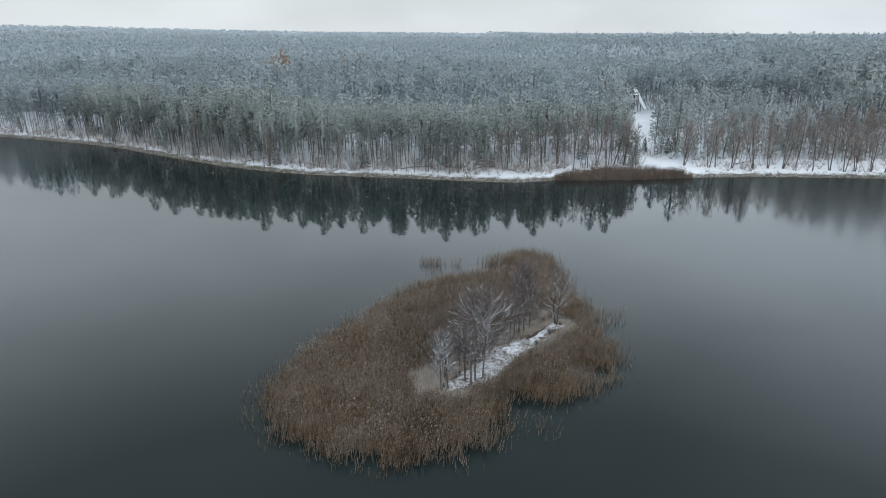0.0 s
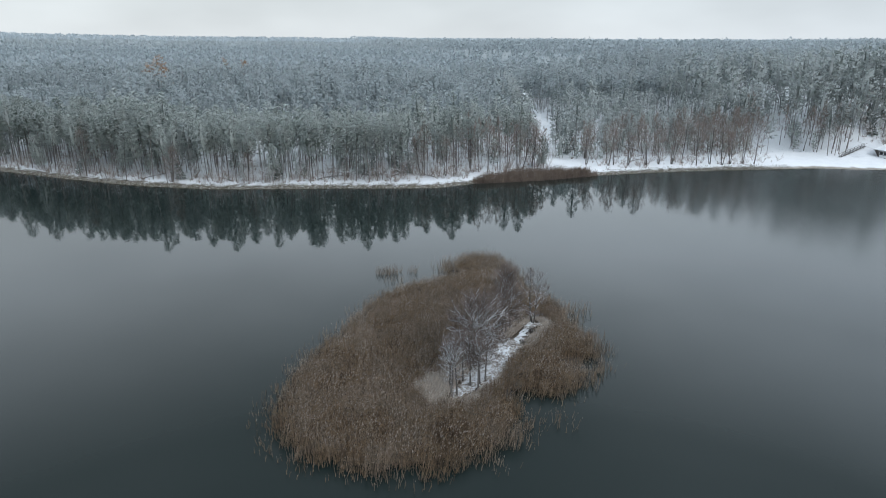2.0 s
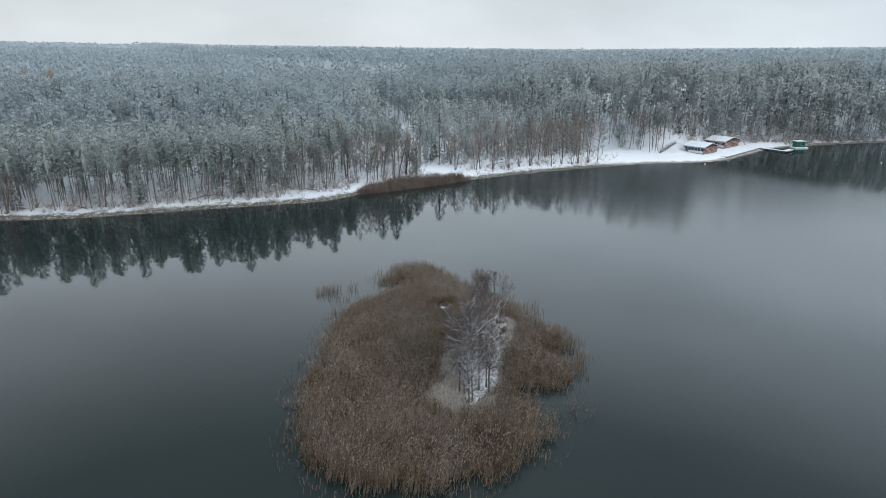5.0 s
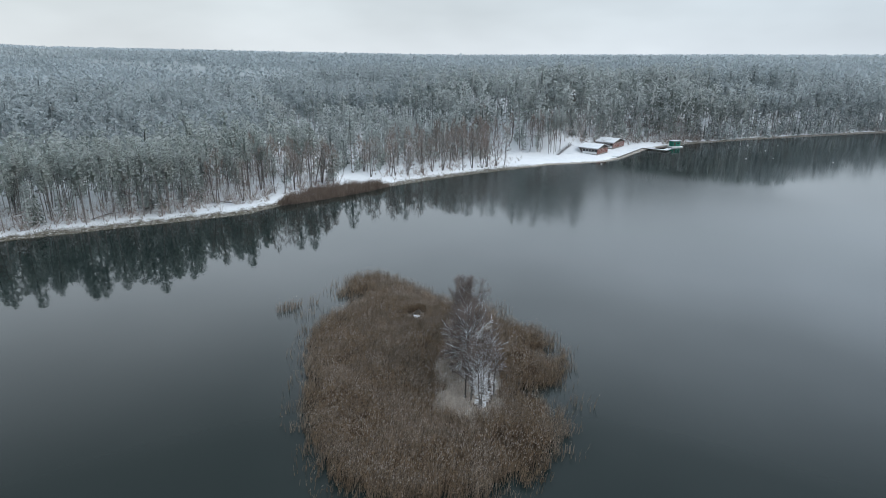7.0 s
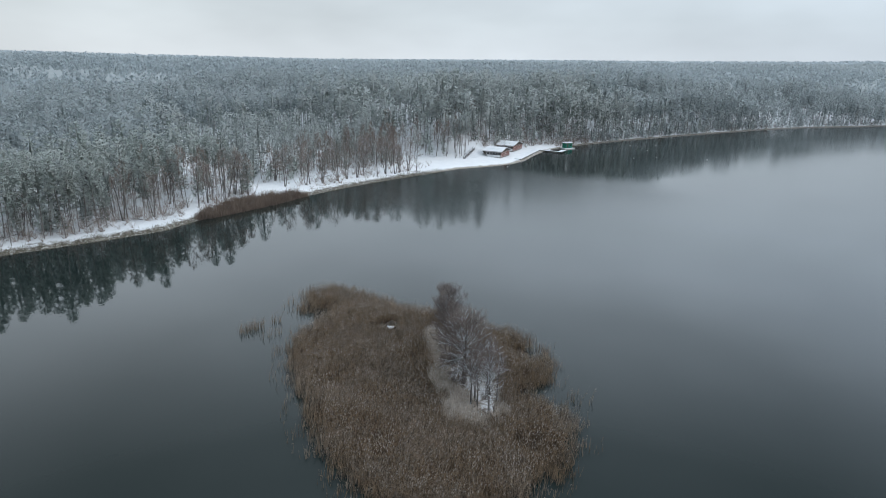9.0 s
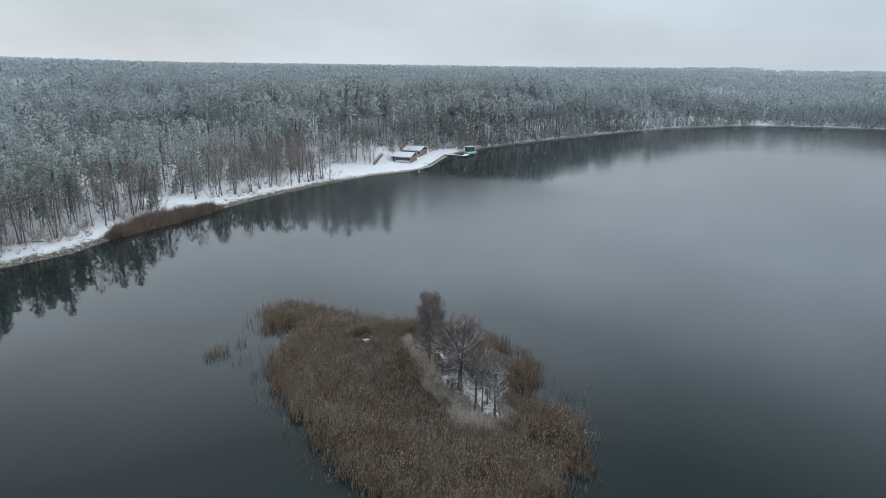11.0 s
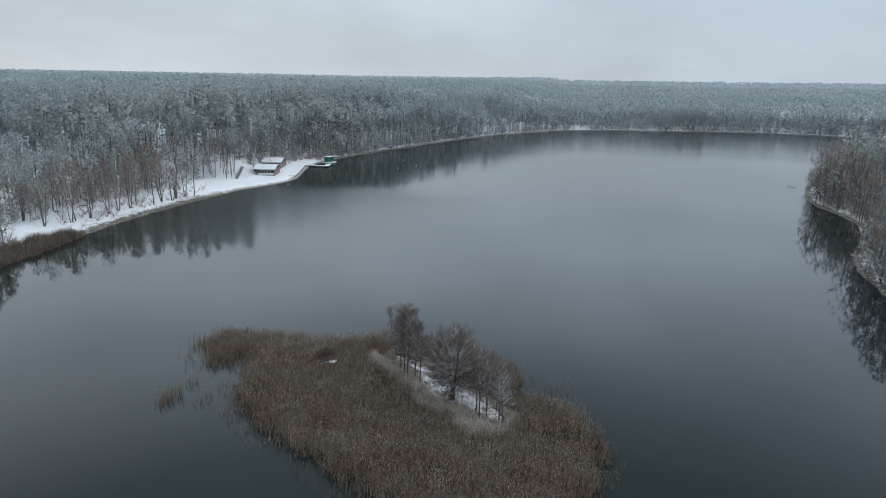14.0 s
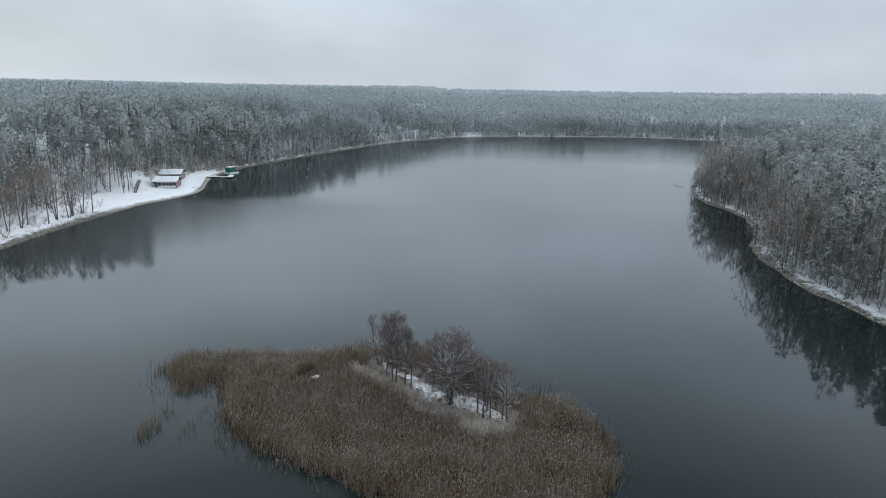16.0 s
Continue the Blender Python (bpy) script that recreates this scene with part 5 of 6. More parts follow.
def boat_hut(x, y, z, turn, width, depth, label):
    """Low boat hut: striped doors under the gable, window band along one side, snow on the roof."""
    root = tagged(new("boat_hut"), label, "hut", "boat huts by the beach")
    root.matrix_basis = pose(x, y, z, 0, 0, turn)
    part("plinth", box(width / 2, depth / 2, 0.0, width + 0.1, depth + 0.1, 0.5), M_CONC, root)
    wall_h, ridge = 2.6, 4.15
    rx = width * 0.52
    part("wall", prism([(0, 0.2), (width, 0.2), (width, wall_h), (rx, ridge), (0, wall_h + 0.25)], 0, depth), M_DARKW, root, "dark timber wall")
    n = int(width / 1.05)
    step = width / n
    for i in range(n):
        part("door_leaf", box(step * (i + 0.5), -0.05, 1.35, step * 0.76, 0.08, 2.2), M_RED, root, "dark red board door")
        part("white_batten", box(step * (i + 1) - 0.14, -0.07, 1.4, 0.15, 0.10, 2.45), M_WHITE, root, "white painted upright")
    part("parapet", box(-0.06, depth / 2, 0.75, 0.12, depth - 0.1, 0.95), M_WHITE, root, "white boarded lower wall")
    k = 5
    for i in range(k):
        pane = part("window", box(-0.05, depth * (i + 0.5) / k, 1.85, 0.10, depth / k - 0.28, 0.95), M_PANE, root, "dark window pane")
        part("mullion", box(-0.07, depth * (i + 1) / k - 0.03, 1.85, 0.14, 0.14, 1.05), M_WHITE, pane, "white window post")
    part("fascia", box(-0.3, depth / 2, wall_h + 0.16, 0.10, depth + 1.2, 0.28), M_WHITE, root, "white eaves board")
    o = 0.7
    sl, sr = (ridge - wall_h - 0.25) / rx, (ridge - wall_h) / (width - rx)
    prof = [(-o * 0.6, wall_h + 0.27 - sl * o * 0.6), (rx, ridge + 0.02), (width + o * 1.6, wall_h + 0.02 - sr * o * 1.6)]
    roof = part("roof", prism(prof + [(p, q + 0.14) for p, q in prof[::-1]], -o, depth + 2.2), M_DARKW, root, "dark timber roof")
    part("roof_snow", prism([(p, q + 0.144) for p, q in prof] + [(p * 0.99 + 0.02, q + 0.34) for p, q in prof[::-1]], -o + 0.05, depth + 2.15), M_SNOW, roof, "smooth snow on the roof")
    bm = bmesh.new()
    va = [bm.verts.new(p) for p in ((-0.02, depth + 0.02, 0.2), (-0.02, depth + 2.1, wall_h + 0.1), (-0.02, depth + 0.02, wall_h + 0.1), (0.14, depth + 0.02, 0.2), (0.14, depth + 2.1, wall_h + 0.1), (0.14, depth + 0.02, wall_h + 0.1))]
    for q in ((0, 1, 2), (5, 4, 3), (0, 3, 4, 1), (1, 4, 5, 2), (2, 5, 3, 0)):
        bm.faces.new([va[k] for k in q])
    part("wing_wall", bm, M_DARKW, root, "dark raking wall under the roof's end")
    return root


boat_hut(189.2, 192.3, 0.95, 13, 12.2, 7.2, "low red and white boat hut with snowy roof on the beach")
boat_hut(211.2, 199.5, 1.1, 13, 14.6, 7.2, "second low red boat hut with snowy roof beside the quay")

# quay, pier and raft
def run(name, a, b, width, top, thick, mat, parent=None, label="", lift=0.0):
    """A straight slab from a to b."""
    a, b = Vector((*a, 0)), Vector((*b, 0))
    m, d = (a + b) / 2, b - a
    return part(name, box(m.x, m.y, top - thick / 2 + lift, d.length, width, thick, 0.03, math.degrees(math.atan2(d.y, d.x))), mat, parent, label)


quay = tagged(new("quay"), "concrete quay edge topped with snow along the beach", "quay", kind="structure")
for k in range(6):
    p, q = (194 + k * 5.55, 184.3 + k * 1.58), (194 + (k + 0.985) * 5.55, 184.3 + (k + 0.985) * 1.58)
    block = run("quay_block", p, q, 1.0, 0.78, 2.2, M_CONC, quay)
    run("quay_snow", (p[0] - 0.3, p[1] + 1.3), (q[0] - 0.25, q[1] + 1.3), 3.3, 0.98, 0.6, M_SNOW, block, "snow lying on the quay")
pier = tagged(new("pier"), "snow-covered wooden pier with a broad end over the lake", "pier")
A, B = Vector((230.4, 195.0)), Vector((231.6, 183.6))
deck = run("deck", A, B, 1.9, 0.62, 0.18, M_PLANK, pier, "grey plank deck")
run("deck_snow", A, B, 1.8, 0.74, 0.115, M_SNOW, deck, "snow on the deck")
end_deck = run("end_deck", B + Vector((-1.2, -0.6)), B + Vector((6.4, 0.8)), 2.6, 0.66, 0.2, M_PLANK, pier)
run("end_snow", B + Vector((-1.15, -0.6)), B + Vector((6.35, 0.79)), 2.5, 0.79, 0.125, M_SNOW, end_deck, "snow on the end platform")
for k in range(5):
    for s in (-0.8, 0.8):
        p = A.lerp(B, 0.08 + 0.21 * k)
        t = tube([(p.x + s, p.y + s * 0.4, -1.6), (p.x + s, p.y + s * 0.4, 0.5)], [0.11, 0.10], 7)
        tri_mesh("post", t, [M_DARKW], pier, True)
jetty = tagged(new("log_jetty"), "dark old log jetty dusted with snow beside the pier", "jetty")
for k in range(5):
    t = tube([(228.5, 194.6 - k * 0.42, 0.34), (235, 192.4 - k * 0.42, 0.33), (241.5, 190.2 - k * 0.42, 0.32)], [0.2, 0.2, 0.18], 7)
    tri_mesh("log", t, [M_DARKW], jetty, True)
run("snow_patch", (230, 193.4), (236, 191.3), 1.1, 0.60, 0.08, M_SNOW, jetty, "thin snow on the logs")
for k in range(3):
    p = (230 + k * 5.0, 193.0 - k * 1.7)
    tri_mesh("post", tube([(p[0], p[1], -1.5), (p[0], p[1], 0.15)], [0.13, 0.12], 7), [M_DARKW], jetty, True)

raft = tagged(new("houseboat_raft"), "flat white-edged raft afloat by the shore carrying a green hut", "raft")
raft.matrix_basis = pose(250.0, 188.6, 0, 0, 0, -25)
hull = part("hull", box(0, 0, 0.12, 6.4, 4.6, 0.55, 0.06), M_WHITE, raft, "pale float hull")
part("raft_snow", box(0, 0, 0.44, 6.2, 4.4, 0.09, 0.03), M_SNOW, hull, "snow on the raft")
hut = tagged(new("green_hut"), "small green boarded hut with snowy flat roof on a raft", "hut")
hut.matrix_basis = pose(250.0, 188.8, 0.486, 0, 0, -25)
part("body", box(0, 0, 1.25, 4.4, 3.2, 2.5, 0.03), M_GREEN, hut)
hut_roof = part("roof", box(0, 0, 2.58, 4.9, 3.7, 0.14), M_DARKW, hut)
part("roof_snow", box(0, 0, 2.76, 4.85, 3.65, 0.21, 0.06), M_SNOW, hut_roof, "snow on the roof")
part("door", box(-1.0, -1.62, 1.1, 0.9, 0.06, 1.95, 0.01), M_DARKW, hut, "dark door")
part("window", box(0.9, -1.62, 1.5, 1.1, 0.06, 0.8, 0.01), M_PANE, hut, "dark window")

# buoys of the bathing place
for x, y in ((287.0, 168.0), (240.5, 147.0), (252.5, 140.0), (274.0, 153.0), (262.0, 118.0), (300.0, 158.0), (174.6, 178.9)):
    bm = bmesh.new()
    bmesh.ops.create_uvsphere(bm, u_segments=10, v_segments=7, radius=0.32)
    root = tagged(new("buoy"), "small round white buoy afloat on the lake", "buoy", "buoys on the lake")
    root.matrix_basis = pose(x, y, 0.1)
    part("float", bm, M_BUOY, root)
    tri_mesh("ring", tube([(0, 0, 0.26), (0, 0, 0.42)], [0.08, 0.05], 6), [M_DARKW], root)

# wooden stair with rails up the bank
def land_at(x, y):
    return float(land_z(np.array([x]), np.array([y]))[0])


stair = tagged(new("bank_stair"), "dark timber stair with handrails climbing the snowy bank", "stair")
S0, S1 = Vector((173.5, 202.5, land_at(173.5, 202.5) + 0.1)), Vector((189.0, 207.7, land_at(189.0, 207.7) + 0.5))
steps = 24
d = (S1 - S0) / steps
ang = math.degrees(math.atan2(d.y, d.x))
for k in range(steps):
    p = S0 + d * (k + 0.5)
    tread = part("tread", box(p.x, p.y, p.z, 0.42, 0.8, 0.09, 0.01, ang), M_DARKW, stair)
    part("tread_snow", box(p.x, p.y, p.z + 0.08, 0.40, 0.74, 0.07, 0.02, ang), M_SNOW, tread, "snow on the tread")
side = Vector((-d.y, d.x, 0)).normalized()
for s in (-0.45, 0.45):
    a, b2 = S0 + side * s, S1 + side * s
    tri_mesh("stringer", tube([a, (a + b2) / 2, b2], [0.12, 0.12, 0.12], 4), [M_DARKW], stair)
    up = Vector((0, 0, 1.0))
    tri_mesh("handrail", tube([a + up, (a + b2) / 2 + up, b2 + up], [0.055, 0.055, 0.05], 5), [M_DARKW], stair)
    for k in range(7):
        p = S0 + (S1 - S0) * ((k + 0.3) / 7) + side * s
        tri_mesh("rail_post", tube([(p.x, p.y, p.z - 0.9), (p.x, p.y, p.z + 1.0)], [0.07, 0.06], 5), [M_DARKW], stair)

# the small things on the snowy strip
boat = tagged(new("rowing_boat"), "small red rowing boat lying keel up on the snow", "boat")
z0 = land_at(150.5, 240.0)
boat.matrix_basis = pose(150.5, 240.0, z0 + 0.02, 0, 0, 35)
rows = []
for i in range(9):
    u = i / 8 * 2 - 1
    w = 0.75 * math.sqrt(max(0.02, 1 - abs(u) ** 2.6))
    rows.append([(u * 2.2, w * math.cos(a), 0.62 * math.sin(a) * (0.55 + 0.45 * math.sqrt(max(0.0, 1 - u * u)))) for a in [math.pi * q / 8 for q in range(9)]])
v = np.array(rows).reshape(-1, 3)
f = np.array([t for i in range(8) for q in range(8) for t in ((i * 9 + q, i * 9 + q + 1, i * 9 + q + 10), (i * 9 + q, i * 9 + q + 10, i * 9 + q + 9))])
tri_mesh("hull", (v, f, np.zeros(len(f))), [M_REDPAINT], boat, True)
tri_mesh("keel", tube([(-2.1, 0, 0.38), (0, 0, 0.64), (2.1, 0, 0.38)], [0.05, 0.06, 0.05], 4), [M_DARKW], boat)


def picnic_table(x, y, turn):
    root = tagged(new("picnic_table"), "dark wooden picnic table dusted with snow near the trees", "table", "picnic tables")
    root.matrix_basis = pose(x, y, land_at(x, y), 0, 0, turn)
    top = part("tabletop", box(0, 0, 0.74, 2.0, 0.8, 0.07), M_DARKW, root)
    part("table_snow", box(0, 0, 0.815, 1.9, 0.7, 0.08, 0.03), M_SNOW, top, "snow on the tabletop")
    for s in (-0.72, 0.72):
        part("bench", box(0, s, 0.44, 2.0, 0.28, 0.06), M_DARKW, root)
    for s in (-0.75, 0.75):
        part("trestle", box(s, 0, 0.40, 0.09, 1.5, 0.09, 0.01), M_DARKW, root)
        for q in (-0.35, 0.35):
            part("leg", box(s, q, 0.36, 0.09, 0.1, 0.75, 0.01), M_DARKW, root)


for x, y, turn in ((144.0, 234.0, 20), (148.0, 236.5, 60), (93.5, 221.0, 15), (104.0, 220.5, 35)):
    picnic_table(x, y, turn)

# fallen trunks on the snow and in the water
def log_thing(name, label, pts, r):
    root = tagged(new(name), label, "log")
    line = np.array(pts, float)
    tri_mesh("stem", tube(line, np.linspace(r, r * 0.4, len(line)), 6), [M_DBARK], root, True)
    d = line[-1] - line[0]
    for k in range(7):
        a = line[0] + d * rng.uniform(0.3, 0.98)
        tri_mesh("side_branch", tube(bent(a, d / np.linalg.norm(d) + rng.normal(0, 0.5, 3) + [0, 0, 0.25], rng.uniform(0.8, 2.2), 3), [r * 0.3, r * 0.24, r * 0.16, r * 0.1], 4), [M_DBARK], root)
    return root


log_thing("driftwood", "dark waterlogged branch floating on open water", [(243.5, -47.2, 0.03), (246, -46.2, 0.07), (249.5, -45.2, 0.03)], 0.08)
for x, y, a, ln in ((-75, 219, 0.5, 8), (-45, 208.5, 2.4, 7), (-18, 205, 0.3, 9), (20, 201.5, 2.8, 6), (95, 213, 0.15, 6), (6, 204, 0.6, 7)):
    log_thing("fallen_trunk", "fallen bare tree trunk lying on the snowy shore", [(x, y, land_at(x, y) + 0.15), (x + math.cos(a) * ln / 2, y + math.sin(a) * ln / 2, land_at(x, y) + 0.7), (x + math.cos(a) * ln, y + math.sin(a) * ln, land_at(x + math.cos(a) * ln, y + math.sin(a) * ln) + 0.6)], 0.14)

# snow-capped hump in the reeds
bm = bmesh.new()
bmesh.ops.create_icosphere(bm, subdivisions=3, radius=1.0)
for vv in bm.verts:
    n = noise.noise(vv.co * 1.7)
    vv.co = Vector((vv.co.x * (0.95 + 0.12 * n), vv.co.y * (0.60 + 0.1 * n), max(vv.co.z, -0.3) * (0.30 + 0.10 * n)))
hump = tagged(new("snow_hump"), "snow-capped mound beside a dark gap in the reeds", "mound")
hump.matrix_basis = pose(11.6, 97.6, 1.05, 0, 0, 30) @ Matrix.Scale(1.3, 4)
part("snow_cap", bm, M_SNOW, hump)
tri_mesh("mound_core", tube([(0, 0, -1.0), (0, 0, -0.4), (0, 0, 0.05)], [1.5, 1.15, 0.8], 12), [M_PEAT], hump, True, "brown heap of old reeds")

# slide tower in the clearing, with snow on its decks
tower = tagged(new("timber_tower"), "dark timber tower with snowy decks and steep snowy stair", "tower")
tz = land_at(88, 316)
tower.matrix_basis = pose(88, 316, tz, 0, 0, 15)
for sx in (-2.6, 0):
    for sy in (-1.6, 1.6):
        tri_mesh("post", tube([(sx, sy, -0.5), (sx, sy, 9.0)], [0.16, 0.14], 5), [M_DARKW], tower)
for k, zz in enumerate((3.2, 5.6, 8.2)):
    storey = part("deck", box(-1.3, 0, zz, 3.0, 3.5, 0.2), M_DARKW, tower)
    part("deck_snow", box(-1.3, 0, zz + 0.204, 2.95, 3.45, 0.2, 0.04), M_SNOW, storey, "snow on the deck")
    part("back_wall", box(-1.3, 1.7, zz - 1.1, 2.9, 0.1, 1.9), M_DARKW, tower)
bm = bmesh.new()
bmesh.ops.create_cube(bm, size=1.0)
bmesh.ops.transform(bm, matrix=Matrix.Translation((1.3, -1.0, 6.3)) @ Euler((radians(-52), 0, 0)).to_matrix().to_4x4() @ Matrix.Diagonal((2.2, 0.25, 14.0, 1)), verts=bm.verts)
part("chute", bm, M_SNOW, tower, "steep snow-covered chute")
for s in (0.25, 2.35):
    tri_mesh("chute_rail", tube([(s, 5.2, 11.3), (s, -7.2, 1.6)], [0.12, 0.12], 4), [M_DARKW], tower)
tri_mesh("chute_leg", tube([(1.3, -2.0, -0.5), (1.3, -2.0, 5.0)], [0.16, 0.14], 5), [M_DARKW], tower)

# lodge with a brick tower in the woods
lz = land_at(252, 262)
lodge = tagged(new("lodge"), "long lodge with snowy roof half hidden among the pines", "house")
lodge.matrix_basis = pose(246, 256, lz, 0, 0, -28)
part("wall", prism([(-11, -0.5), (11, -0.5), (11, 6.5), (-11, 6.5)], -4, 4), M_PLANK, lodge)
for i in range(7):
    for zz in (1.8, 4.7):
        part("window", box(-9 + i * 3.0, -4.03, zz, 1.3, 0.12, 1.4, 0.01), M_PANE, lodge)
rf = prism([(-4.8, 6.4), (0, 9.0), (4.8, 6.4), (4.8, 6.7), (0, 9.35), (-4.8, 6.7)], -11.6, 11.6)
bmesh.ops.rotate(rf, verts=rf.verts, matrix=Euler((0, 0, radians(90))).to_matrix())
part("roof", rf, M_SNOW, lodge, "snow-covered gable roof")
bt = tagged(new("brick_tower"), "ochre brick tower with snowy cap above the treetops", "tower")
bt.matrix_basis = pose(254, 264, land_at(254, 264), 0, 0, -28)
H_T = 32.6 - land_at(254, 264)
part("shaft", box(0, 0, H_T / 2, 2.6, 2.6, H_T, 0.05), M_BRICK, bt)
part("cornice", box(0, 0, H_T - 0.5, 3.0, 3.0, 0.5, 0.05), M_BRICK, bt)
part("cap_snow", box(0, 0, H_T + 0.19, 3.1, 3.1, 0.37, 0.1), M_SNOW, bt, "snow on the cap")

# russet reeds, sedge and undergrowth on the shore
def shore_reeds(x, y):
    sd = signed_distance(LAKE, x, y)
    lo = -2.6 * np.sin(np.clip((x - 31) / 44, 0, 1) * math.pi) ** 0.5
    return (x > 31) & (x < 75) & (y > 170) & (sd > lo + 0.5 * wobble(x, y, 1.5)) & (sd < 0.5 + 1.4 * wobble(x, y, 2.2, 3.0) + 7.0 * np.sin(np.clip((x - 31) / 44, 0, 1) * math.pi) ** 0.6)


xy = fill(shore_reeds, 30, 80, 186, 206, 26000)
reed_bed("shore_reeds", xy, np.maximum(land_z(xy[:, 0], xy[:, 1]), 0), rng.uniform(1.3, 2.7, len(xy)) * (1 + 0.25 * wobble(xy[:, 0], xy[:, 1], 3.0)), [M_REEDRED, M_PLUME], "russet dry reed bed along the snowy lakeshore", plumes=0.04, thick=0.035)


def sedge_test(x, y):
    sd = signed_distance(LAKE, x, y)
    wide = np.where((x > 78) & (x < 147) & (y > 150), 4.6, np.where(y < 0, 1.5, np.where(x < 34, 4.4, 1.0)))
    wide = np.where((x > 147) & (x < 240) & (y > 150), 0.0, wide)
    q = (sd + 0.9) / (wide + 0.9)
    return (sd > -0.9 + 0.6 * wobble(x, y, 2.0)) & (q < 1 + 0.25 * wobble(x, y, 3.0)) & (rng.random(len(x)) < np.clip(1.2 - q * 0.8, 0, 1)) & ((y > 0) | (wobble(x, y, 4.0, 2.0) > 0.12))


pts = []
P = np.asarray(LAKE)
for (x0, y0), (x1, y1) in zip(P, np.roll(P, -1, 0)):
    mx, my = (x0 + x1) / 2, (y0 + y1) / 2
    if (my > 120 and -230 < mx < 330) or (my < 0 and 30 < mx < 262):
        k = int(math.hypot(x1 - x0, y1 - y0) * (110 if 76 < mx < 150 or -90 < mx < 32 else 42))
        t = rng.random(k)[:, None]
        pts.append(np.array([[x0, y0]]) * (1 - t) + np.array([[x1, y1]]) * t + rng.uniform(-6, 6, (k, 2)))
xy = np.concatenate(pts)
xy = xy[sedge_test(xy[:, 0], xy[:, 1])]
reed_bed("shore_sedge", xy, np.maximum(land_z(xy[:, 0], xy[:, 1]), -0.1), rng.uniform(0.2, 0.65, len(xy)) * (1 + 0.4 * wobble(xy[:, 0], xy[:, 1], 2.5)), [M_SEDGE, M_TSNOW], "olive and straw-coloured frosted sedge along the waterline", plumes=0.08, lean=0.35, thick=0.05)

# bushes and saplings under the trees
pts = []
for (x0, y0), (x1, y1) in zip(P, np.roll(P, -1, 0)):
    mx, my = (x0 + x1) / 2, (y0 + y1) / 2
    if (my > 60 and -230 < mx < 640) or (my < 60 and mx > 30 and mx < 640):
        k = int(math.hypot(x1 - x0, y1 - y0) * (5.5 if math.hypot(mx + 20, my - 40) < 330 else 2.2))
        t = rng.random(k)[:, None]
        pts.append(np.array([[x0, y0]]) * (1 - t) + np.array([[x1, y1]]) * t + rng.normal(0, 1, (k, 2)) * rng.choice([7.0, 26.0], size=(k, 1)))
xy = np.concatenate(pts + [np.column_stack([rng.uniform(-62, 62, 330), rng.uniform(192, 216, 330)]), np.column_stack([rng.uniform(80, 150, 130), rng.uniform(196, 222, 130)]), np.column_stack([rng.uniform(196, 300, 900), rng.uniform(185, 232, 900)])])
ok, sdb = woods_here(xy[:, 0], xy[:, 1])
loose = np.arange(len(xy)) >= len(xy) - 1360
ok = (ok | (loose & (sdb > 5.2) & (sdb < np.where(xy[:, 0] > 190, 34, 20)) & (np.hypot(xy[:, 0] - 66, xy[:, 1] - 214) > 5) & ((xy[:, 0] < 190) | (sdb > 11 + 2 * (xy[:, 0] < 228))))) & (sdb < 55)
xy, sdb = xy[ok], sdb[ok]
TU = []
for h, k in ((1.8, 9), (3.0, 11), (1.2, 8), (5.0, 12)):
    a = rng.uniform(0, 6.28, k)
    base = np.column_stack([np.cos(a), np.sin(a), np.zeros(k)]) * 0.12 * h * rng.random(k)[:, None]
    tip = base * 3 + np.column_stack([np.cos(a) * 0.35 * h, np.sin(a) * 0.35 * h, rng.uniform(0.6, 1.0, k) * h])
    TU.append(merged([spikes(base, tip, np.full(k, 0.035)), spikes(tip * 0.55, tip * 0.9 + rng.normal(0, 0.25 * h, (k, 3)), np.full(k, 0.03)), blades(tip * 0.7, rng.normal(0, 0.22 * h, (k, 3)) * [1, 1, 0.3], np.full(k, 0.10), 1)]))
g = scattered(TU, np.column_stack([xy, land_z(xy[:, 0], xy[:, 1], sdb)]), rng.integers(4, size=len(xy)), rng.uniform(0, 6.28, len(xy)), rng.uniform(0.7, 1.3, len(xy)))
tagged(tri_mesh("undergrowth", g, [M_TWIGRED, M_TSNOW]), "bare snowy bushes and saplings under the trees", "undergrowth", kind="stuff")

# bare trees in a row along the snowy strip
row_kinds = []
for h, st in ((16.5, 3), (14.5, 2), (17.5, 1), (13.0, 4)):
    row_kinds.append(grown_tree("lakeside_alder", "bare dark multi-stemmed alder on the snowy lakeshore", group="alders along the shore", height=h, stems=st, fork=0.13, twig_mat=M_TWIGRED, limbs=26, subs=5, twigs=14, trunk_r=0.19, first=0.30, crown_r=0.22, low=12, high=74, rise=0.04, snow=0.3, twig_r=0.016, snow_r=0.03, twig_len=0.9, foot=0.08, peak=0.2))
ROW = ((77, 211), (84, 208), (86.5, 208.6), (91.5, 207.5), (97.5, 205.8), (102.5, 206), (107, 205), (111.5, 206), (114.5, 201.5), (120.5, 202.5), (124, 200.5), (128, 201.6), (132.5, 201), (136, 199.5), (29, 209), (35, 214), (38.5, 203.5), (47.5, 211), (53, 210), (57, 212), (57.5, 213.5), (44, 207.5), (50, 206.5), (24, 203), (16, 204.5), (81, 222), (95, 224), (110, 222), (125, 219), (136, 214), (-8, 207), (-40, 209), (-64, 213), (-95, 229))
for n, (x, y) in enumerate(ROW):
    m = pose(x, y, land_at(x, y), rng.normal(0, 4), rng.normal(0, 4), rng.uniform(0, 360))
    if n < 4:
        row_kinds[n].matrix_basis = m
    else:
        copy_thing(row_kinds[int(rng.integers(4))], m)

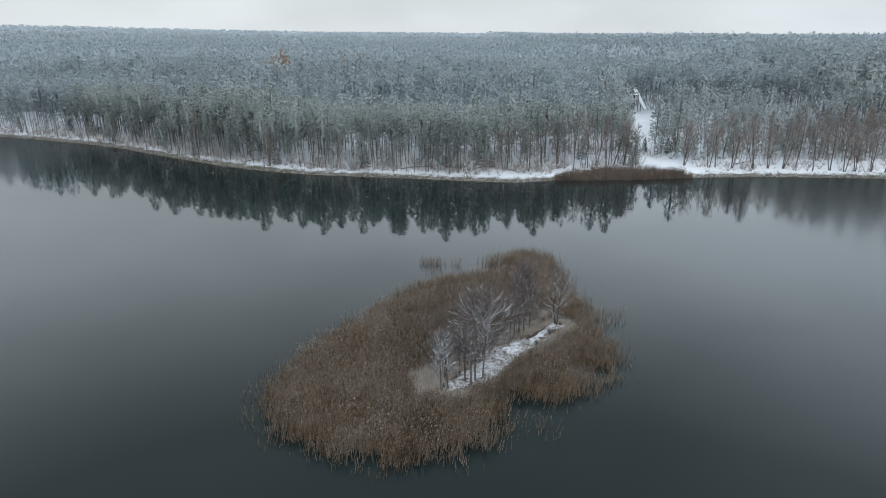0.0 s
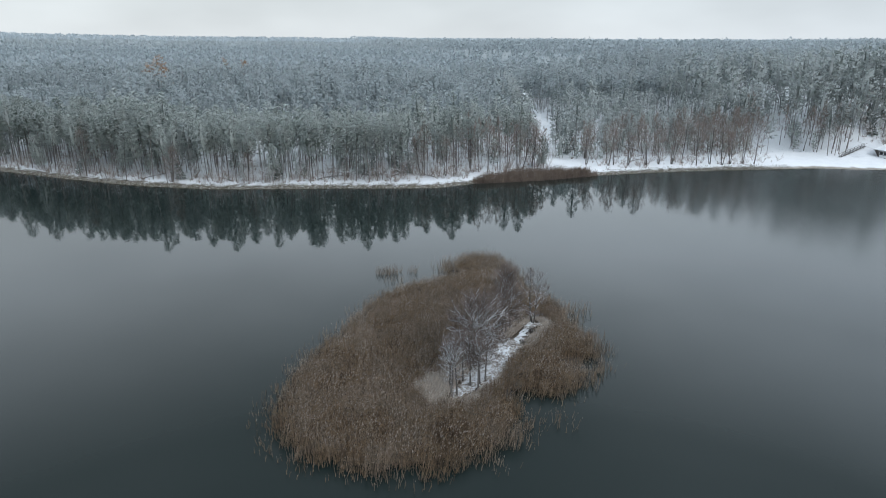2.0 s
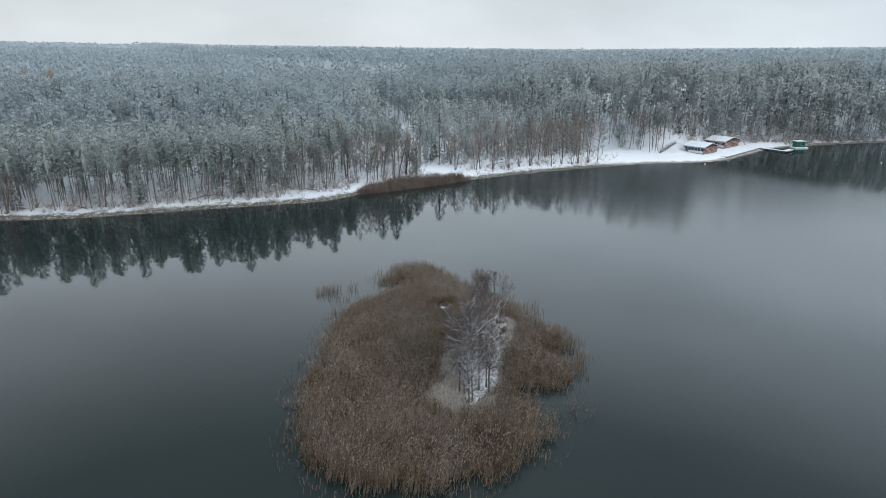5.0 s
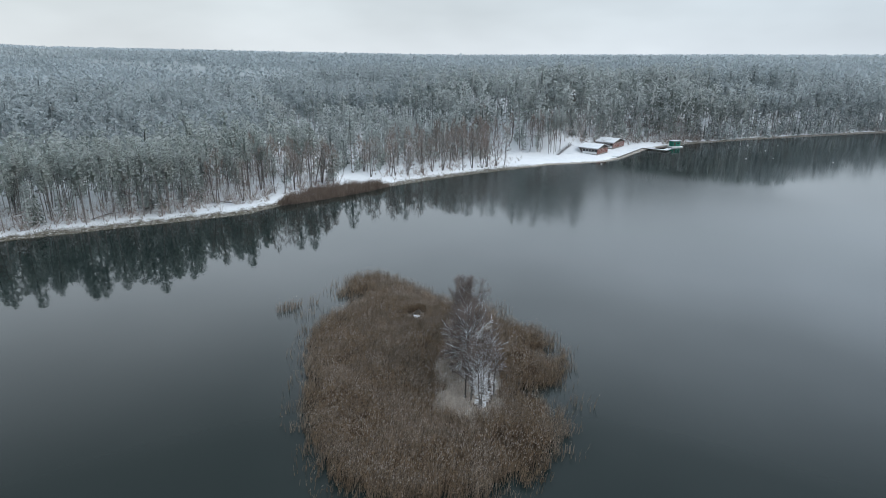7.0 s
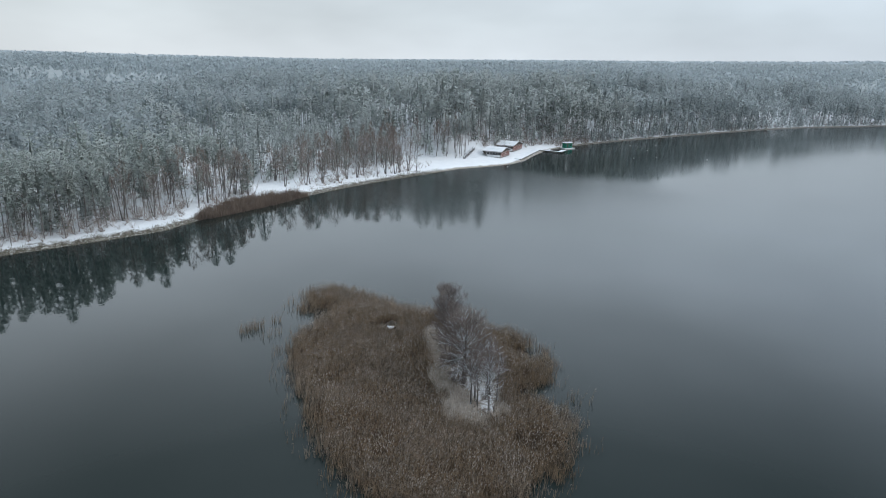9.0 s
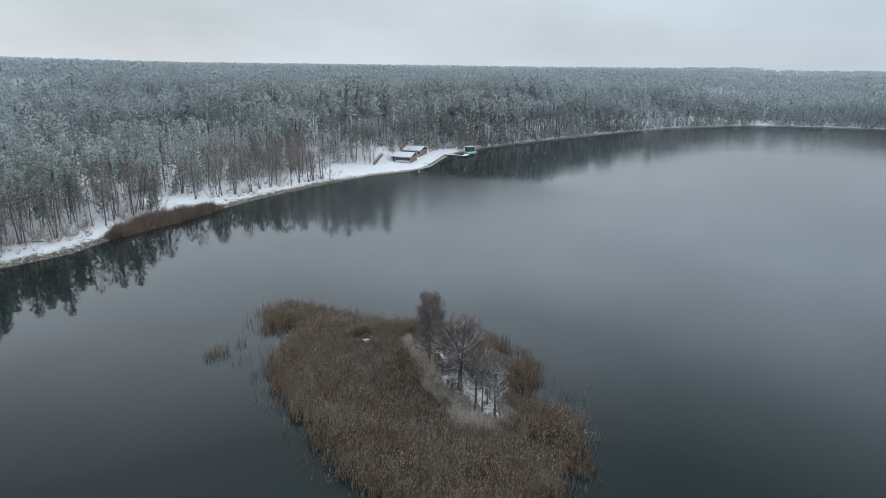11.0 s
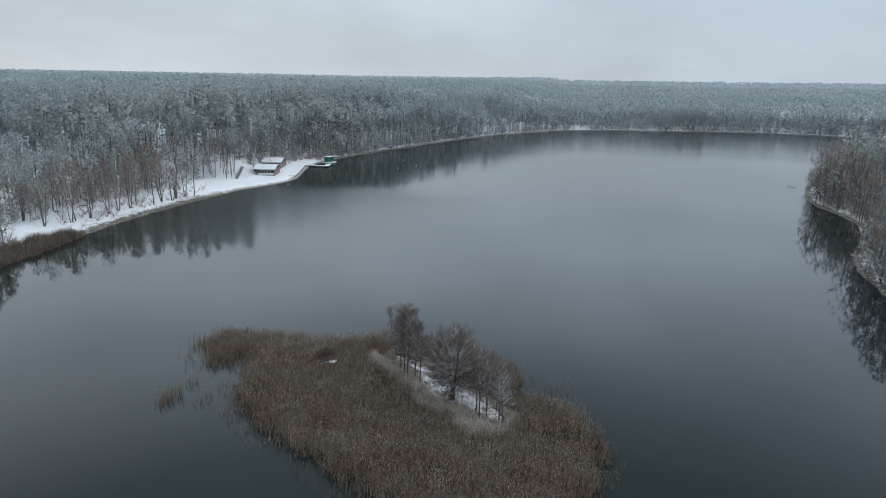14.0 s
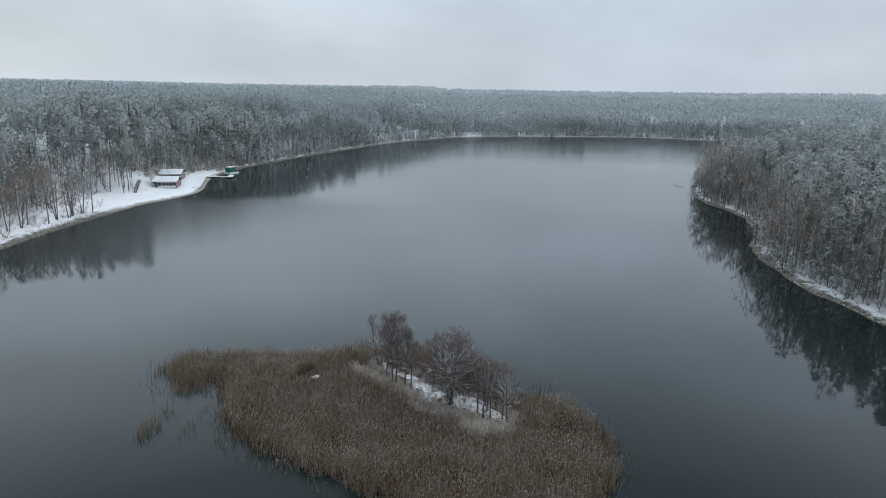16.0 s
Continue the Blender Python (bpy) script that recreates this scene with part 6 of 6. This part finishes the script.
# tall brown birches by the stair and at the strip's end
tall_birch = [bare_tree("tall_birch", "tall slender leafless birch with brown twigs by the beach", group="birches by the beach", twig_mat=M_TWIGRED, height=h, limbs=16, subs=4, twigs=13, trunk_r=0.13, first=0.28, snow=0.05, twig_r=0.024, crown_r=0.13, snow_r=0.03, peak=1.5) for h in (18.0, 16.0)]
for n, (x, y) in enumerate(((171, 211), (174.5, 213), (178, 211), (181, 214), (176, 216.5), (184.5, 213), (169, 215.5), (187, 216), (141, 218), (145, 221), (148.5, 219.5), (138, 221.5), (143.5, 225), (133, 222), (129, 224.5), (193, 216), (118, 223), (106, 226), (138.5, 229), (142, 231), (146.5, 228.5), (150, 232), (153.5, 229), (158.5, 235), (133.5, 228), (128, 230), (122, 227.5), (113, 229), (101, 227), (174.5, 207.5), (178.5, 209))):
    m = pose(x, y, land_at(x, y), rng.normal(0, 2), rng.normal(0, 2), n * 67)
    if n < 2:
        tall_birch[n].matrix_basis = m
    else:
        copy_thing(tall_birch[n % 2], m)

# bushy conifers behind the strip
for x, y, k in ((-3, 203, 5), (2, 204, 3), (6.5, 205.5, 5), (-58, 213, 3), (206, 216, 4), (212, 214.5, 3), (218, 213, 4), (223.5, 212.5, 3), (199, 217.5, 5), (229, 211, 5)):
    copy_thing(dark_pines[k % 3], pose(x, y, land_at(x, y) - 0.1, 0, 0, x * 37))
for n in range(9):
    x = 74 + n * 8.2 + rng.uniform(-3, 3)
    y = 202.0 - 0.12 * (x - 80) + 28 + rng.uniform(-1.5, 5)
    copy_thing(dark_pines[n % 3], pose(x, y, land_at(x, y) - 0.1, 0, 0, rng.uniform(0, 360)))

# tall pines at the foot of the bank above the beach
for n, (x, y) in enumerate(((171.5, 206.0), (174.0, 205.2), (176.5, 206.2), (179.5, 206.4), (181.5, 208.0), (184, 228), (187, 230), (181, 226.5), (190.5, 231), (202, 227), (206, 229.5), (198, 225), (210, 231), (178, 235.5), (186, 240), (193, 223), (154, 236))):
    copy_thing(dark_pines[3 if n % 4 else 1], pose(x, y, land_at(x, y) - 0.1, rng.normal(0, 1.5), rng.normal(0, 1.5), n * 71) @ Matrix.Scale(0.86 if n < 5 else rng.uniform(0.85, 1.0), 4))

# young spruces at the wood's edge
sp = []
for h, w in ((9.0, 2.3), (6.0, 1.7)):
    t, cgeo = spruce_geo(h, 16, 14, w)
    root = tagged(new("young_spruce"), "dark young spruce with snow on its boughs at the wood's edge", "tree", "spruces at the wood's edge")
    tri_mesh("trunk", t, [M_PBARK], root, True)
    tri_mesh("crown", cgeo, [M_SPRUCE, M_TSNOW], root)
    sp.append(root)
SPOTS = ((0.5, 206.5), (12, 207), (8, 209), (78, 232), (81, 236), (-2, 208), (-62, 214.5), (-98, 232), (-30, 207), (205, 212), (197, 214), (70, 234), (60, -22), (45, -24), (120, -32))
for n, (x, y) in enumerate(SPOTS):
    m = pose(x, y, land_at(x, y), 0, 0, n * 77)
    if n < 2:
        sp[n].matrix_basis = m
    else:
        copy_thing(sp[n % 2], m)

# a few trees that kept their orange leaves
def leafy_tree(h):
    t, b, w, s = bare_tree_geo(h, limbs=12, subs=3, twigs=5, trunk_r=0.15, first=0.3, crown_r=0.16, twig_r=0.03, peak=1.5)
    tips = w[0][3::4]
    lv = blades(np.repeat(tips, 3, 0) + rng.normal(0, 0.3, (len(tips) * 3, 3)), rng.normal(0, 0.5, (len(tips) * 3, 3)), rng.uniform(0.25, 0.5, len(tips) * 3))
    root = tagged(new("larch_tree"), "tall tree with withered orange leaves above the pines", "tree", "orange trees in the woods")
    tri_mesh("trunk", t, [M_DBARK], root, True)
    tri_mesh("crown", merged([b, (lv[0], lv[1], lv[2] + 1)]), [M_DBARK, M_RUST], root)
    return root


for x, y, top in ((-101, 378, 37.5), (-98, 372, 33.0), (-110, 390, 33.5), (-68, 384, 34.5), (-58, 390, 33.5), (-105, 380, 30.0)):
    g0 = land_at(x, y)
    leafy_tree(top - g0).matrix_basis = pose(x, y, g0)

# low dark shrubs by the snow strip
for n, (x, y, s) in enumerate(((6.3, 70.2, 1.0), (7.6, 71.8, 1.2), (8.6, 73.6, 0.9), (5.2, 68.6, 0.8), (9.8, 74.8, 1.0), (12.5, 81.0, 0.8), (7.0, 69.4, 0.9), (14.8, 84.2, 0.9), (8.4, 70.4, 1.1), (9.6, 72.4, 1.2), (10.8, 76.6, 1.0), (11.4, 78.6, 0.9), (6.6, 68.2, 1.0), (4.0, 67.4, 0.8))):
    k = 90
    a, e = rng.uniform(0, 6.28, k), rng.uniform(0.25, 1.45, k)
    tip = np.column_stack([np.cos(a) * np.cos(e) * 1.2, np.sin(a) * np.cos(e) * 1.2, np.sin(e) * 1.5]) * (s * rng.uniform(0.6, 1.0, k))[:, None]
    base = tip * 0.12 * [1, 1, 0]
    root = tagged(new("shrub"), "low dark leafless shrub among the reeds of the islet", "shrub", "shrubs on the islet")
    root.matrix_basis = P_ISLE(x, y, n * 50)
    tri_mesh("crown", merged([spikes(base, tip, np.full(k, 0.022)), spikes(tip * 0.55, tip * 0.9 + rng.normal(0, 0.2, (k, 3)), np.full(k, 0.018))]), [M_DBARK], root)
